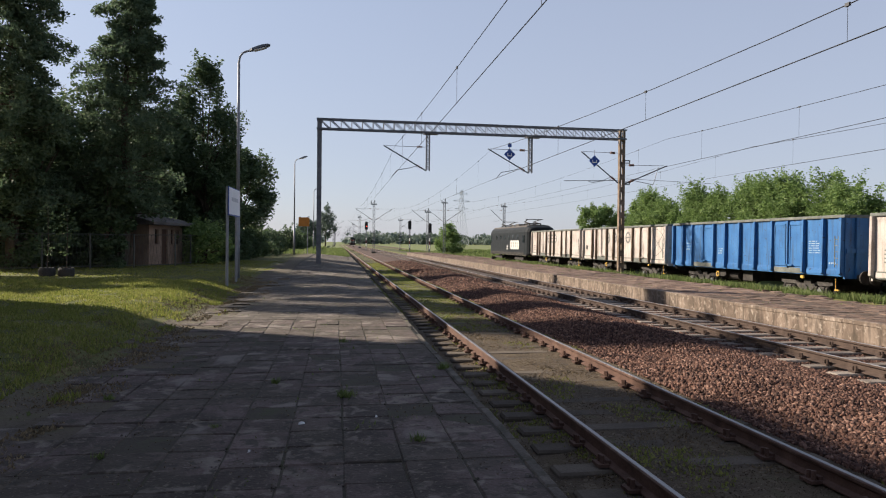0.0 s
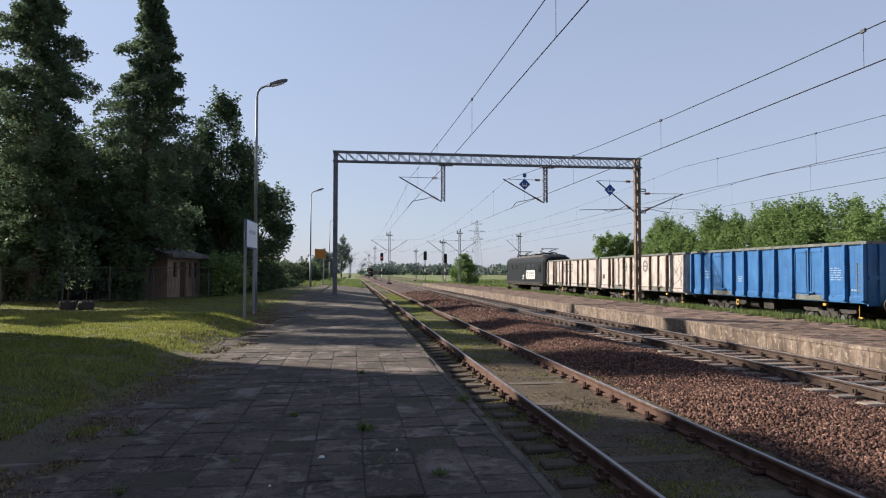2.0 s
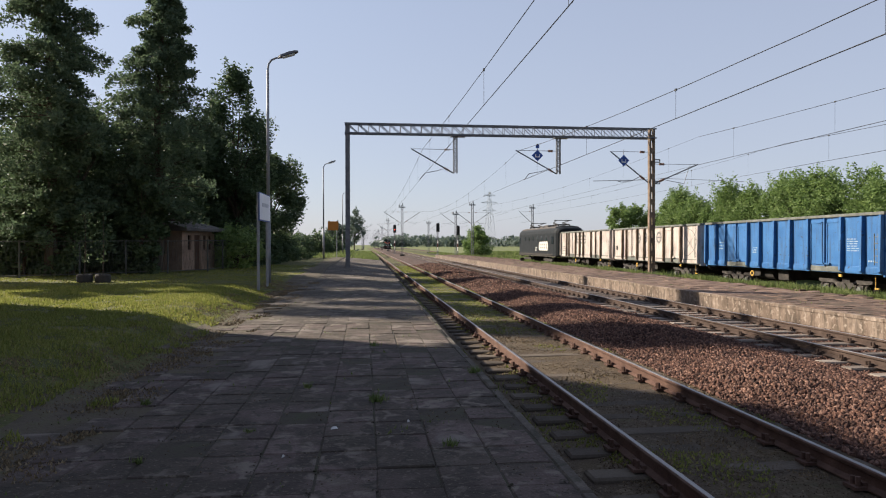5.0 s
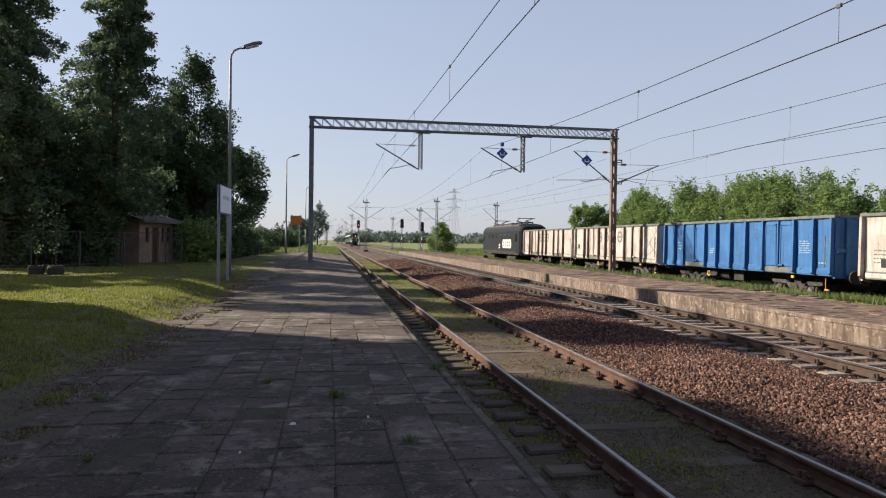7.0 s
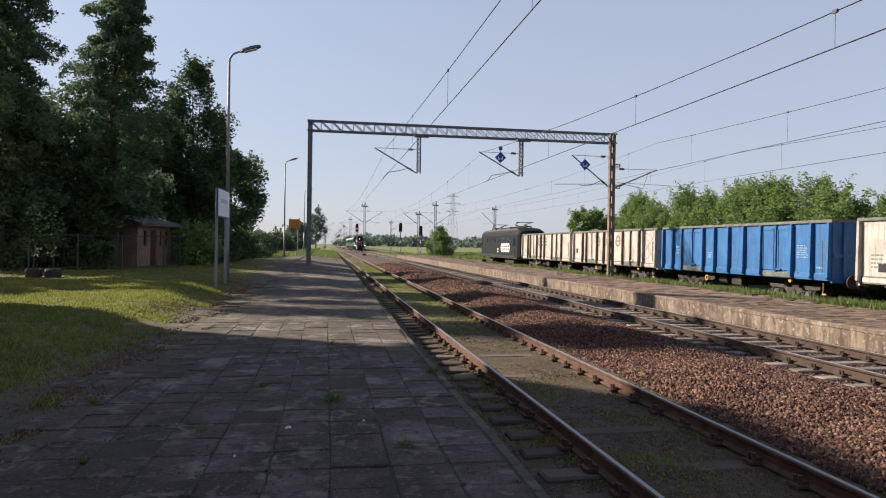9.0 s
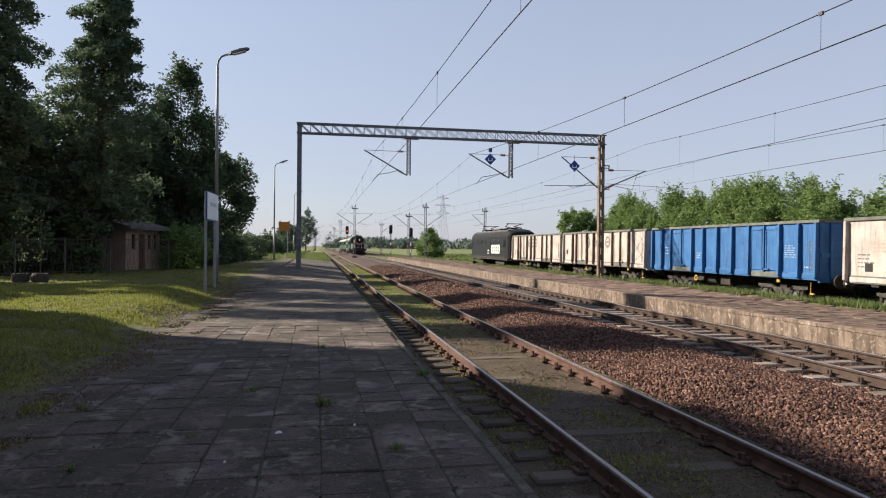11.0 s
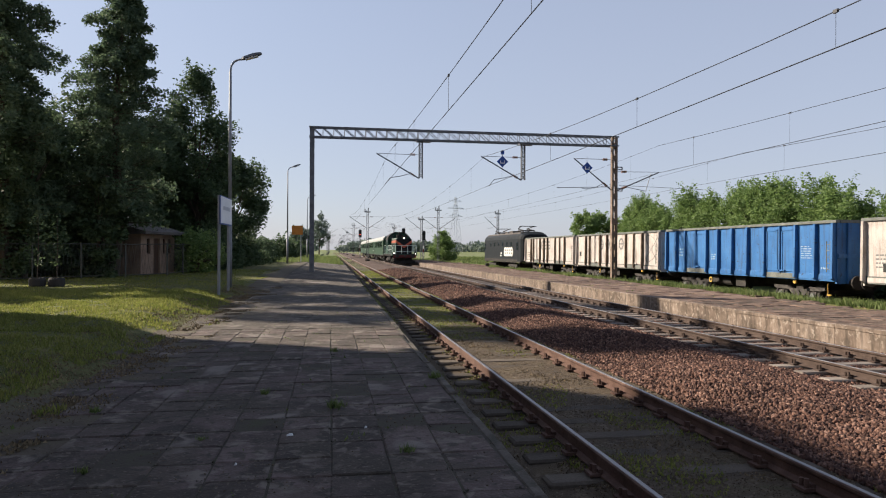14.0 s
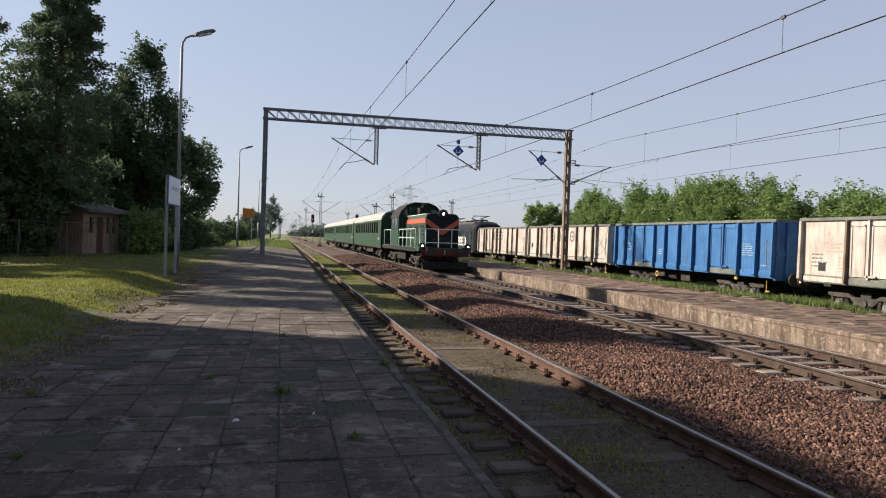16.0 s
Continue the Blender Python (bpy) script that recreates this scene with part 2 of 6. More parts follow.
_tr.inputs["Color"].default_value = (0.72, 0.76, 0.74, 1)
_gl.inputs["Roughness"].default_value, _mx.inputs["Fac"].default_value = 0.05, 0.16
_l.new(_tr.outputs[0], _mx.inputs[1])
_l.new(_gl.outputs[0], _mx.inputs[2])
_l.new(_mx.outputs[0], _n["Material Output"].inputs["Surface"])
M_RAILING = mat("pale_handrail_paint", [(0.45, 0.55, 0.50), (0.58, 0.66, 0.61)], 4, 0.5, bump=0)
M_LIGHT = glow("headlight_glow", (1.0, 0.93, 0.8), 5.0)
M_REDLIGHT = glow("red_signal_glow", (1.0, 0.06, 0.04), 1.1)
M_SIGNALBLACK = mat("signal_black", [(0.012, 0.012, 0.013), (0.025, 0.025, 0.025)], 4, 0.7, bump=0)
M_BARK = mat("bark", [(0.03, 0.022, 0.016), (0.065, 0.05, 0.037), (0.10, 0.08, 0.06)], 3, 0.95, bump=1.0, fine=25, stretch=(3, 3, 0.5))
M_CONIFER = mat("conifer_needles", [(0.05, 0.078, 0.048), (0.08, 0.12, 0.068), (0.12, 0.16, 0.088)], 0.9, 0.75, bump=0, island=True, translucent=0.42)
M_LEAFDARK = mat("dark_leaves", [(0.042, 0.068, 0.036), (0.068, 0.105, 0.05), (0.105, 0.145, 0.066)], 0.9, 0.65, bump=0, island=True, translucent=0.38)
M_LEAF = mat("fresh_leaves", [(0.085, 0.14, 0.045), (0.135, 0.205, 0.064), (0.2, 0.27, 0.09)], 0.9, 0.6, bump=0, island=True, translucent=0.48)
# far leaves are paler and bluer: the distance haze is in their colour
M_LEAFHAZE = mat("haze_tinted_leaves", [(0.10, 0.13, 0.11), (0.125, 0.16, 0.13), (0.15, 0.185, 0.155)], 0.6, 0.8, bump=0, island=True, translucent=0.2)
M_BLADE = mat("grass_blades", [(0.10, 0.13, 0.027), (0.18, 0.20, 0.045), (0.29, 0.27, 0.095)], 0.8, 0.7, bump=0, island=True, translucent=0.45)
M_WEED = mat("weed_blades", [(0.07, 0.105, 0.03), (0.12, 0.16, 0.048), (0.2, 0.215, 0.09)], 0.8, 0.7, bump=0, island=True, translucent=0.45)
M_HUT = mat("hut_plaster", [(0.19, 0.125, 0.09), (0.27, 0.185, 0.135), (0.34, 0.245, 0.185)], 1.8, 0.92, bump=0.3, fine=25, streaks=(0.4, (0.14, 0.1, 0.08)))
M_HUTROOF = mat("hut_roof_felt", [(0.06, 0.052, 0.05), (0.10, 0.09, 0.085), (0.15, 0.13, 0.12)], 2, 0.9, bump=0.4, fine=25)
M_WOODDOOR = mat("brown_door", [(0.06, 0.03, 0.02), (0.10, 0.055, 0.035)], 3, 0.8, bump=0.3, stretch=(4, 4, 0.6))
M_FENCE = mat("fence_metal", [(0.05, 0.055, 0.05), (0.10, 0.10, 0.09)], 4, 0.7, metal=0.3, bump=0.2)
M_SIGN = mat("white_sign_sheet", [(0.60, 0.61, 0.64), (0.70, 0.71, 0.74)], 2, 0.5, bump=0)
M_SIGNFADE = mat("faded_sign_lettering", [(0.36, 0.38, 0.42), (0.46, 0.48, 0.52)], 3, 0.6, bump=0)
M_DRYBLADE = mat("dry_grass_litter", [(0.075, 0.056, 0.034), (0.14, 0.105, 0.062), (0.27, 0.205, 0.125)], 0.8, 0.9, bump=0, island=True)
M_SIGNBLUE = mat("blue_sign_sheet", [(0.015, 0.05, 0.22), (0.02, 0.07, 0.28)], 3, 0.5, bump=0)
M_SIGNORANGE = mat("orange_sign_sheet", [(0.36, 0.13, 0.02), (0.46, 0.18, 0.03)], 3, 0.6, bump=0)
M_POT = mat("planter_rubber", [(0.02, 0.02, 0.02), (0.045, 0.042, 0.04)], 4, 0.9, bump=0.3)
M_STATION = mat("station_render", [(0.40, 0.33, 0.25), (0.52, 0.44, 0.34)], 1.2, 0.9, bump=0.2)
M_ROOFTILE = mat("station_roof_tile", [(0.20, 0.07, 0.045), (0.30, 0.11, 0.07)], 2, 0.85, bump=0.4)
M_LITTER = mat("pale_litter", [(0.5, 0.5, 0.5), (0.65, 0.65, 0.65)], 6, 0.8, bump=0)
M_PYLON = mat("pylon_steel", [(0.28, 0.30, 0.33), (0.36, 0.38, 0.41)], 2, 0.7, bump=0)


# ---- mesh building ----
class Geo:
    """Collects boxes, tubes and prisms into one mesh."""

    def __init__(self):
        self.v, self.f = [], []

    def add(self, vs, fs):
        o = len(self.v)
        self.v += [tuple(p) for p in vs]
        self.f += [tuple(i + o for i in q) for q in fs]
        return self

    def box(self, x0, x1, y0, y1, z0, z1, m=None):
        vs = [Vector(p) for p in ((x0, y0, z0), (x1, y0, z0), (x1, y1, z0), (x0, y1, z0),
                                  (x0, y0, z1), (x1, y0, z1), (x1, y1, z1), (x0, y1, z1))]
        if m:
            vs = [m @ p for p in vs]
        return self.add(vs, [(0, 3, 2, 1), (4, 5, 6, 7), (0, 1, 5, 4), (1, 2, 6, 5), (2, 3, 7, 6), (3, 0, 4, 7)])

    def block(self, x0, x1, y0, y1, z0, z1, c=0.02):
        """A box whose top edges are chamfered."""
        vs = [(x0, y0, z0), (x1, y0, z0), (x1, y1, z0), (x0, y1, z0),
              (x0, y0, z1 - c), (x1, y0, z1 - c), (x1, y1, z1 - c), (x0, y1, z1 - c),
              (x0 + c, y0 + c, z1), (x1 - c, y0 + c, z1), (x1 - c, y1 - c, z1), (x0 + c, y1 - c, z1)]
        fs = [(0, 3, 2, 1), (8, 9, 10, 11)]
        for a in range(4):
            b = (a + 1) % 4
            fs += [(a, b, b + 4, a + 4), (a + 4, b + 4, b + 8, a + 8)]
        return self.add(vs, fs)

    def tube(self, a, b, r, seg=6, r2=None, caps=True):
        a, b = Vector(a), Vector(b)
        r2 = r if r2 is None else r2
        q = (b - a).to_track_quat("Z", "Y")
        vs = []
        for p, rr in ((a, r), (b, r2)):
            for i in range(seg):
                w = 2 * math.pi * i / seg
                vs.append(p + q @ Vector((math.cos(w) * rr, math.sin(w) * rr, 0)))
        fs = [(i, (i + 1) % seg, (i + 1) % seg + seg, i + seg) for i in range(seg)]
        if caps:
            fs += [tuple(range(seg - 1, -1, -1)), tuple(range(seg, 2 * seg))]
        return self.add(vs, fs)

    def path(self, pts, r, seg=6):
        for a, b in zip(pts, pts[1:]):
            self.tube(a, b, r, seg)
        return self

    def prism(self, prof, y0, y1, axis="y", cap=True):
        """Extrudes a closed outline, (x, z) along y or (y, z) along x."""
        n = len(prof)
        if axis == "y":
            vs = [(x, y0, z) for x, z in prof] + [(x, y1, z) for x, z in prof]
        else:
            vs = [(y0, y, z) for y, z in prof] + [(y1, y, z) for y, z in prof]
        fs = [(i, (i + 1) % n, (i + 1) % n + n, i + n) for i in range(n)]
        if cap:
            fs += [tuple(range(n - 1, -1, -1)), tuple(range(n, 2 * n))]
        return self.add(vs, fs)

    def ring(self, c, r, w, d, nrm="x", seg=20):
        """A flat ring standing on a wall whose normal is an axis."""
        vs, fs = [], []
        for i in range(seg):
            a = 2 * math.pi * i / seg
            for rr, dd in ((r - w, 0), (r, 0), (r, d), (r - w, d)):
                p, q = math.cos(a) * rr, math.sin(a) * rr
                vs.append((c[0] - dd, c[1] + p, c[2] + q) if nrm == "x" else (c[0] + p, c[1] - dd, c[2] + q))
        for i in range(seg):
            j = (i + 1) % seg
            for k in range(4):
                m = (k + 1) % 4
                fs.append((i * 4 + k, i * 4 + m, j * 4 + m, j * 4 + k))
        return self.add(vs, fs)

    def mesh(self, name):
        me = bpy.data.meshes.new(name)
        me.from_pydata(self.v, [], self.f)
        bm = bmesh.new()
        bm.from_mesh(me)
        bmesh.ops.recalc_face_normals(bm, faces=bm.faces)
        bm.to_mesh(me)
        bm.free()
        return me


def part(name, geo, material, parent=None, label="", smooth=False, bevel=0.0):
    me = geo.mesh(name) if isinstance(geo, Geo) else geo
    if not me.materials:
        me.materials.append(material)
    ob = new(name, me)
    if parent:
        ob.parent = parent
    if label:
        ob["label"] = label
    if smooth:
        for p in me.polygons:
            p.use_smooth = True
    if bevel > 0:
        b = ob.modifiers.new("edges", "BEVEL")
        b.width, b.segments, b.limit_method = bevel, 2, "ANGLE"
    return ob


def thing(name, label, category, group="", m=None, kind=""):
    ob = new(name)
    ob.empty_display_size = 0.3
    if m:
        ob.matrix_basis = m
    return tagged(ob, label, category, group, kind)


def raw_mesh(name, verts, faces, material):
    """A mesh from numpy arrays of points and equal-sided faces."""
    me = bpy.data.meshes.new(name)
    nv, (nf, k) = len(verts), faces.shape
    me.vertices.add(nv)
    me.vertices.foreach_set("co", np.asarray(verts, dtype=np.float32).ravel())
    me.loops.add(nf * k)
    me.loops.foreach_set("vertex_index", faces.astype(np.int32).ravel())
    me.polygons.add(nf)
    me.polygons.foreach_set("loop_start", np.arange(0, nf * k, k, dtype=np.int32))
    me.update(calc_edges=True)
    me.materials.append(material)
    return me


def smooth01(a):
    a = min(1.0, max(0.0, a))
    return a * a * (3 - 2 * a)


# ---- layout ----
RAIL = -0.20                      # top of the rails of the two platform tracks
TRACK1, TRACK2, TRACK3 = 3.07, 8.45, 18.95
RAIL3 = -0.62                     # the siding lies lower
KERB = 1.39
EDGE2 = 10.0
GANTRY_Y = 36.3


def pave(x, y):
    """Height of the near platform, which rises a little beyond the lamp."""
    s = smooth01((y - 20) / 17)
    return s * (0.10 + 0.24 * min(1, max(0, (1.3 - x) / 2.4)))


def ground(x, y):
    n1 = noise.noise(Vector((x * 0.35, y * 0.35, 3.1)))
    n2 = noise.noise(Vector((x * 1.3, y * 1.3, 7.7)))
    far = smooth01((y - 140) / 160)
    if x < -1.9:
        e = -2.55 + 0.35 * n1
        z = 0.27 * smooth01((e - x) / 1.7) + 0.05 * n1 * smooth01((e - x) / 1.0) + 0.02 * n2 + 0.10 * smooth01((y - 20) / 20)
        z = max(z, -0.05 + 0.035 * n2) + pave(x, y) * (1 - smooth01((e - x) / 1.5)) * 0.9 - 0.015
    elif x < 1.36:
        z = -0.010 + 0.011 * n2 + pave(x, y) if y < 62 else 0.05 + 0.05 * n1 + 0.1
    elif x < 4.4:
        z = RAIL - 0.165 + 0.02 * n2 - 0.045 * (1 - smooth01((x - 1.9) / 0.35))
    elif x < 7.1:
        w = math.sin((x - 4.4) / 2.7 * math.pi)
        z = RAIL - 0.17 + w * (0.17 + 0.2 * n1 + 0.06 * n2)
    elif x < 9.8:
        z = RAIL - 0.192 + 0.02 * n2
    elif x < 13.6:
        z = -0.34 if y < 97 else -0.3 + 0.05 * n1
    elif x < 17.2:
        s = smooth01((x - 13.7) / 3.0)
        z = (0.03 - 0.50 * s + 0.04 * n1) * (1 - smooth01((y - 90) / 20)) + (-0.35 + 0.05 * n1) * smooth01((y - 90) / 20)
    elif x < 20.8:
        z = RAIL3 - 0.16 + 0.02 * n2
    else:
        z = RAIL3 + 0.1 + 0.35 * smooth01((x - 21) / 6) + 0.06 * n1
    if abs(x) > 60 or y > 200:
        z = z * (1 - far) + (-0.3) * far
    return z


def build_ground():
    xs = [-2600, -1200, -500, -200, -100, -60, -40, -30, -24, -20]
    xs += list(np.arange(-18, -4.2, 0.5)) + list(np.arange(-4.2, -1.95, 0.15)) + [-1.92, -1.88] + list(np.arange(-1.7, 1.3, 0.3)) + [1.22, 1.35, 1.37]
    xs += list(np.arange(1.7, 4.4, 0.3)) + list(np.arange(4.41, 7.1, 0.15)) + [7.11, 7.5, 8.0, 8.5, 9.0, 9.5, 9.79, 9.81, 11, 13.59, 13.61]
    xs += list(np.arange(13.9, 17.2, 0.4)) + [17.19, 17.21, 18, 19, 20, 20.79, 20.81] + list(np.arange(21.5, 30, 1.0)) + [33, 38, 45, 60, 80, 120, 200, 400, 900, 1800, 2800]
    ys = [-60, -40, -25, -15, -8, -4, -2] + list(np.arange(0, 30, 0.35)) + list(np.arange(30, 64, 1.0)) + list(np.arange(64, 140, 4.0))
    ys += [145, 155, 170, 190, 220, 260, 320, 400, 520, 700, 1000, 1500, 2300, 3400]
    verts = [(x, y, ground(x, y)) for y in ys for x in xs]
    n = len(xs)
    me = bpy.data.meshes.new("ground")
    faces, kinds = [], []
    for j in range(len(ys) - 1):
        for i in range(n - 1):
            faces.append((j * n + i, j * n + i + 1, (j + 1) * n + i + 1, (j + 1) * n + i))
            xm, ym = (xs[i] + xs[i + 1]) / 2, (ys[j] + ys[j + 1]) / 2
            edge = -2.9 + 0.5 * noise.noise(Vector((xm * 0.8, ym * 0.5, 1.0)))
            if xm < edge or (xm < 1.36 and ym > 62):
                k = 0 if ym < 120 and xm > -60 else 1
            elif xm < -1.9:
                k = 5
            elif xm < 1.36:
                k = 2
            elif xm < 4.4:
                k = 0 if ym > 17 + 3 * noise.noise(Vector((xm, ym * 0.3, 0))) and 1.6 < xm < 4.2 else 3
            elif xm < 9.8:
                k = 4
            elif xm < 13.6 and ym < 97:
                k = 2
            elif xm < 17.2:
                k = 0
            elif xm < 20.8:
                k = 4
            else:
                k = 1
            if ym > 420:
                k = 1
            kinds.append(k)
    me.from_pydata(verts, [], faces)
    for m in (M_GRASS, M_FIELD, M_JOINT, M_SOIL, M_BALLAST, M_DIRT):
        me.materials.append(m)
    me.polygons.foreach_set("material_index", kinds)
    for p in me.polygons:
        p.use_smooth = True
    tagged(new("ground", me), "grass, soil and reddish ballast ground between the tracks", "ground", kind="structure")


build_ground()


# ---- near platform ----
def build_platform_1():
    plat = thing("platform_1", "old low platform of worn grey concrete slabs", "platform", kind="structure")
    pitch_x, pitch_y = 0.41, 0.41
    rnd = random.Random(4)
    slab = Geo().block(-0.2015, 0.2015, -0.2015, 0.2015, -0.07, 0.0, 0.009).mesh("slab")
    slab.materials.append(M_SLAB)
    rest = Geo()
    cols = 10
    for j in range(148):
        y = 1.51 + j * pitch_y
        for i in range(cols):
            x = KERB - 0.10 - pitch_x * (i + 0.5)
            if i == cols - 1 and rnd.random() < 0.55 or i == cols - 2 and rnd.random() < 0.15:
                continue
            z = pave(x, y) + rnd.uniform(-0.007, 0.004)
            if y < 13.2:
                ob = part("slab", slab, M_SLAB, plat)
                sunk = -0.012 if rnd.random() < 0.12 else 0.0
                ob.matrix_basis = pose(x + rnd.uniform(-0.008, 0.008), y + rnd.uniform(-0.012, 0.012), z + sunk, rnd.uniform(-0.8, 0.8), rnd.uniform(-0.8, 0.8), rnd.uniform(-0.6, 0.6))
            else:
                z = pave(x, y) + rnd.uniform(-0.003, 0.002)
                rest.add([(x + a * 0.2035, y + b * 0.2035, pave(x + a * 0.2035, y + b * 0.2035) + z - pave(x, y) - (0.07 if c else 0)) for c in (1, 0) for a, b in ((-1, -1), (1, -1), (1, 1), (-1, 1))],
                         [(4, 5, 6, 7), (0, 1, 5, 4), (1, 2, 6, 5), (2, 3, 7, 6), (3, 0, 4, 7)])
    ob = part("slabs_beyond", rest, mat("concrete_slab_beyond", [(0.045, 0.036, 0.03), (0.08, 0.065, 0.054), (0.125, 0.103, 0.087)], 1.6, 0.92, bump=0.4, fine=30, vary=0.001,
                                           stains=[(0.75, 1.4, (0.028, 0.022, 0.017), 0.47, 0.57), (0.75, 4.2, (0.16, 0.135, 0.112), 0.55, 0.63), (0.6, 0.6, (0.05, 0.04, 0.03), 0.5, 0.56), (0.7, 9.0, (0.03, 0.026, 0.02), 0.55, 0.62), (0.8, 1.1, (0.165, 0.14, 0.125), 0.6, 0.66), (0.6, 28.0, (0.15, 0.125, 0.10), 0.6, 0.66)]), plat)
    ob["kind"] = "stuff"
    kerb = Geo().block(-0.048, 0.048, -0.49, 0.49, -0.5, 0.0, 0.016).mesh("kerbstone")
    kerb.materials.append(M_KERB)
    for j in range(60):
        y = 1.5 + j
        ob = part("kerbstone", kerb, M_KERB, plat)
        ob.matrix_basis = pose(KERB - 0.05 + rnd.uniform(-0.008, 0.008), y, pave(1.3, y) + rnd.uniform(-0.014, 0.016), rnd.uniform(-0.6, 0.6), rnd.uniform(-2, 2), rnd.uniform(-0.6, 0.6))
    return plat


# ---- far platform ----
def build_platform_2():
    plat = thing("platform_2", "low island platform with a stained concrete wall", "platform", kind="structure")
    rnd = random.Random(8)
    top = 0.07
    panel = Geo().block(-0.14, 0.0, -0.998, 0.998, -0.5, 0.0, 0.02)
    panel.box(-0.155, 0.02, -0.998, 0.998, -0.075, -0.006)
    panel = panel.mesh("wall_panel")
    panel.materials.append(M_WALL2)
    for j in range(46):
        y = 5 + j * 2
        ob = part("wall_panel", panel, M_WALL2, plat)
        ob.matrix_basis = pose(EDGE2 + 0.14 + rnd.uniform(-0.006, 0.006), y, top + rnd.uniform(-0.008, 0.008), 0, rnd.uniform(-0.8, 0.8), rnd.uniform(-0.15, 0.15))
    paver = Geo().block(-0.17, 0.17, -0.17, 0.17, -0.07, 0.0, 0.014).mesh("paver")
    paver.materials.append(M_PAVE2)
    rest = Geo()
    for j in range(260):
        y = 5 + j * 0.35
        for i in range(11):
            x = EDGE2 + 0.34 + 0.35 * i
            if i == 10 and rnd.random() < 0.6 or i == 9 and rnd.random() < 0.25:
                continue
            z = top + 0.02 * noise.noise(Vector((x * 1.1, y * 0.6, 2))) + rnd.uniform(-0.012, 0.006)
            if 8 < y < 18.5 and i < 10:
                ob = part("paver", paver, M_PAVE2, plat)
                ob.matrix_basis = pose(x, y, z, rnd.uniform(-0.9, 0.9), rnd.uniform(-0.9, 0.9), rnd.uniform(-1.5, 1.5))
            else:
                rest.block(x - 0.17, x + 0.17, y - 0.17, y + 0.17, z - 0.07, z, 0.014)
    ob = part("pavers_beyond", rest, mat("platform_paver_beyond", [(0.065, 0.041, 0.032), (0.125, 0.082, 0.062), (0.19, 0.135, 0.105)], 2, 0.92, bump=0.3, fine=30, island=True), plat)
    ob["kind"] = "stuff"
    part("bedding", Geo().box(EDGE2 + 0.16, 13.75, 4.2, 96, -0.45, top - 0.055), M_JOINT, plat)
    return plat


# ---- tracks ----
RAIL_PROFILE = [(-0.062, -0.15), (0.062, -0.15), (0.062, -0.138), (0.012, -0.115), (0.010, -0.045), (0.034, -0.03), (0.034, -0.008), (0.022, 0.0),
                (-0.022, 0.0), (-0.034, -0.008), (-0.034, -0.03), (-0.010, -0.045), (-0.012, -0.115), (-0.062, -0.138)]


def build_track(n, x, top, y0, y1, sleeper_mat, sunk, label, rust=None):
    rust = rust or M_RUST
    tr = thing("railway_track_%d" % n, label, "railway track", kind="structure")
    rnd = random.Random(20 + n)
    for s in (-0.753, 0.753):
        part("rail", Geo().prism([(x + s + a, top + b) for a, b in RAIL_PROFILE], y0, y1), rust, tr, "rust-brown steel rail")
        part("running_surface", Geo().prism([(x + s - 0.022, top - 0.002), (x + s + 0.022, top - 0.002), (x + s + 0.017, top + 0.004), (x + s - 0.017, top + 0.004)], y0, y1), M_RAILTOP, tr, "polished top of the rail")
    sl = Geo().block(-1.25, 1.25, -0.12, 0.12, -0.18, 0.0, 0.02).mesh("sleeper")
    sl.materials.append(sleeper_mat)
    rest, clips = Geo(), Geo()
    y, k = 3.0, 0
    while y < 150:
        z = top - 0.152 - sunk + rnd.uniform(-0.006, 0.006)
        if k < 140:
            ob = part("sleeper", sl, sleeper_mat, tr)
            ob.matrix_basis = pose(x + rnd.uniform(-0.02, 0.02), y, z, 0, 0, rnd.uniform(-0.8, 0.8))
        else:
            rest.block(x - 1.25, x + 1.25, y - 0.12, y + 0.12, z - 0.18, z, 0.02)
        if y < 70:
            for s in (-0.753, 0.753):
                for e in (-1, 1):
                    cx = x + s + e * 0.105
                    clips.box(cx - 0.05, cx + 0.05, y - 0.07, y + 0.07, top - 0.15, top - 0.125)
                    clips.tube((cx, y - 0.03, top - 0.13), (cx, y - 0.03, top - 0.055), 0.02, 6)
                    clips.tube((cx, y + 0.03, top - 0.13), (cx, y + 0.03, top - 0.065), 0.018, 6)
                    clips.box(cx - e * 0.05 - 0.02, cx - e * 0.05 + 0.02, y - 0.045, y + 0.045, top - 0.135, top - 0.10)
        y += 0.585
        k += 1
    if rest.v:
        part("sleepers_beyond", rest, sleeper_mat, tr)["kind"] = "stuff"
    part("rail_fastenings", clips, rust, tr)["kind"] = "stuff"
    return tr


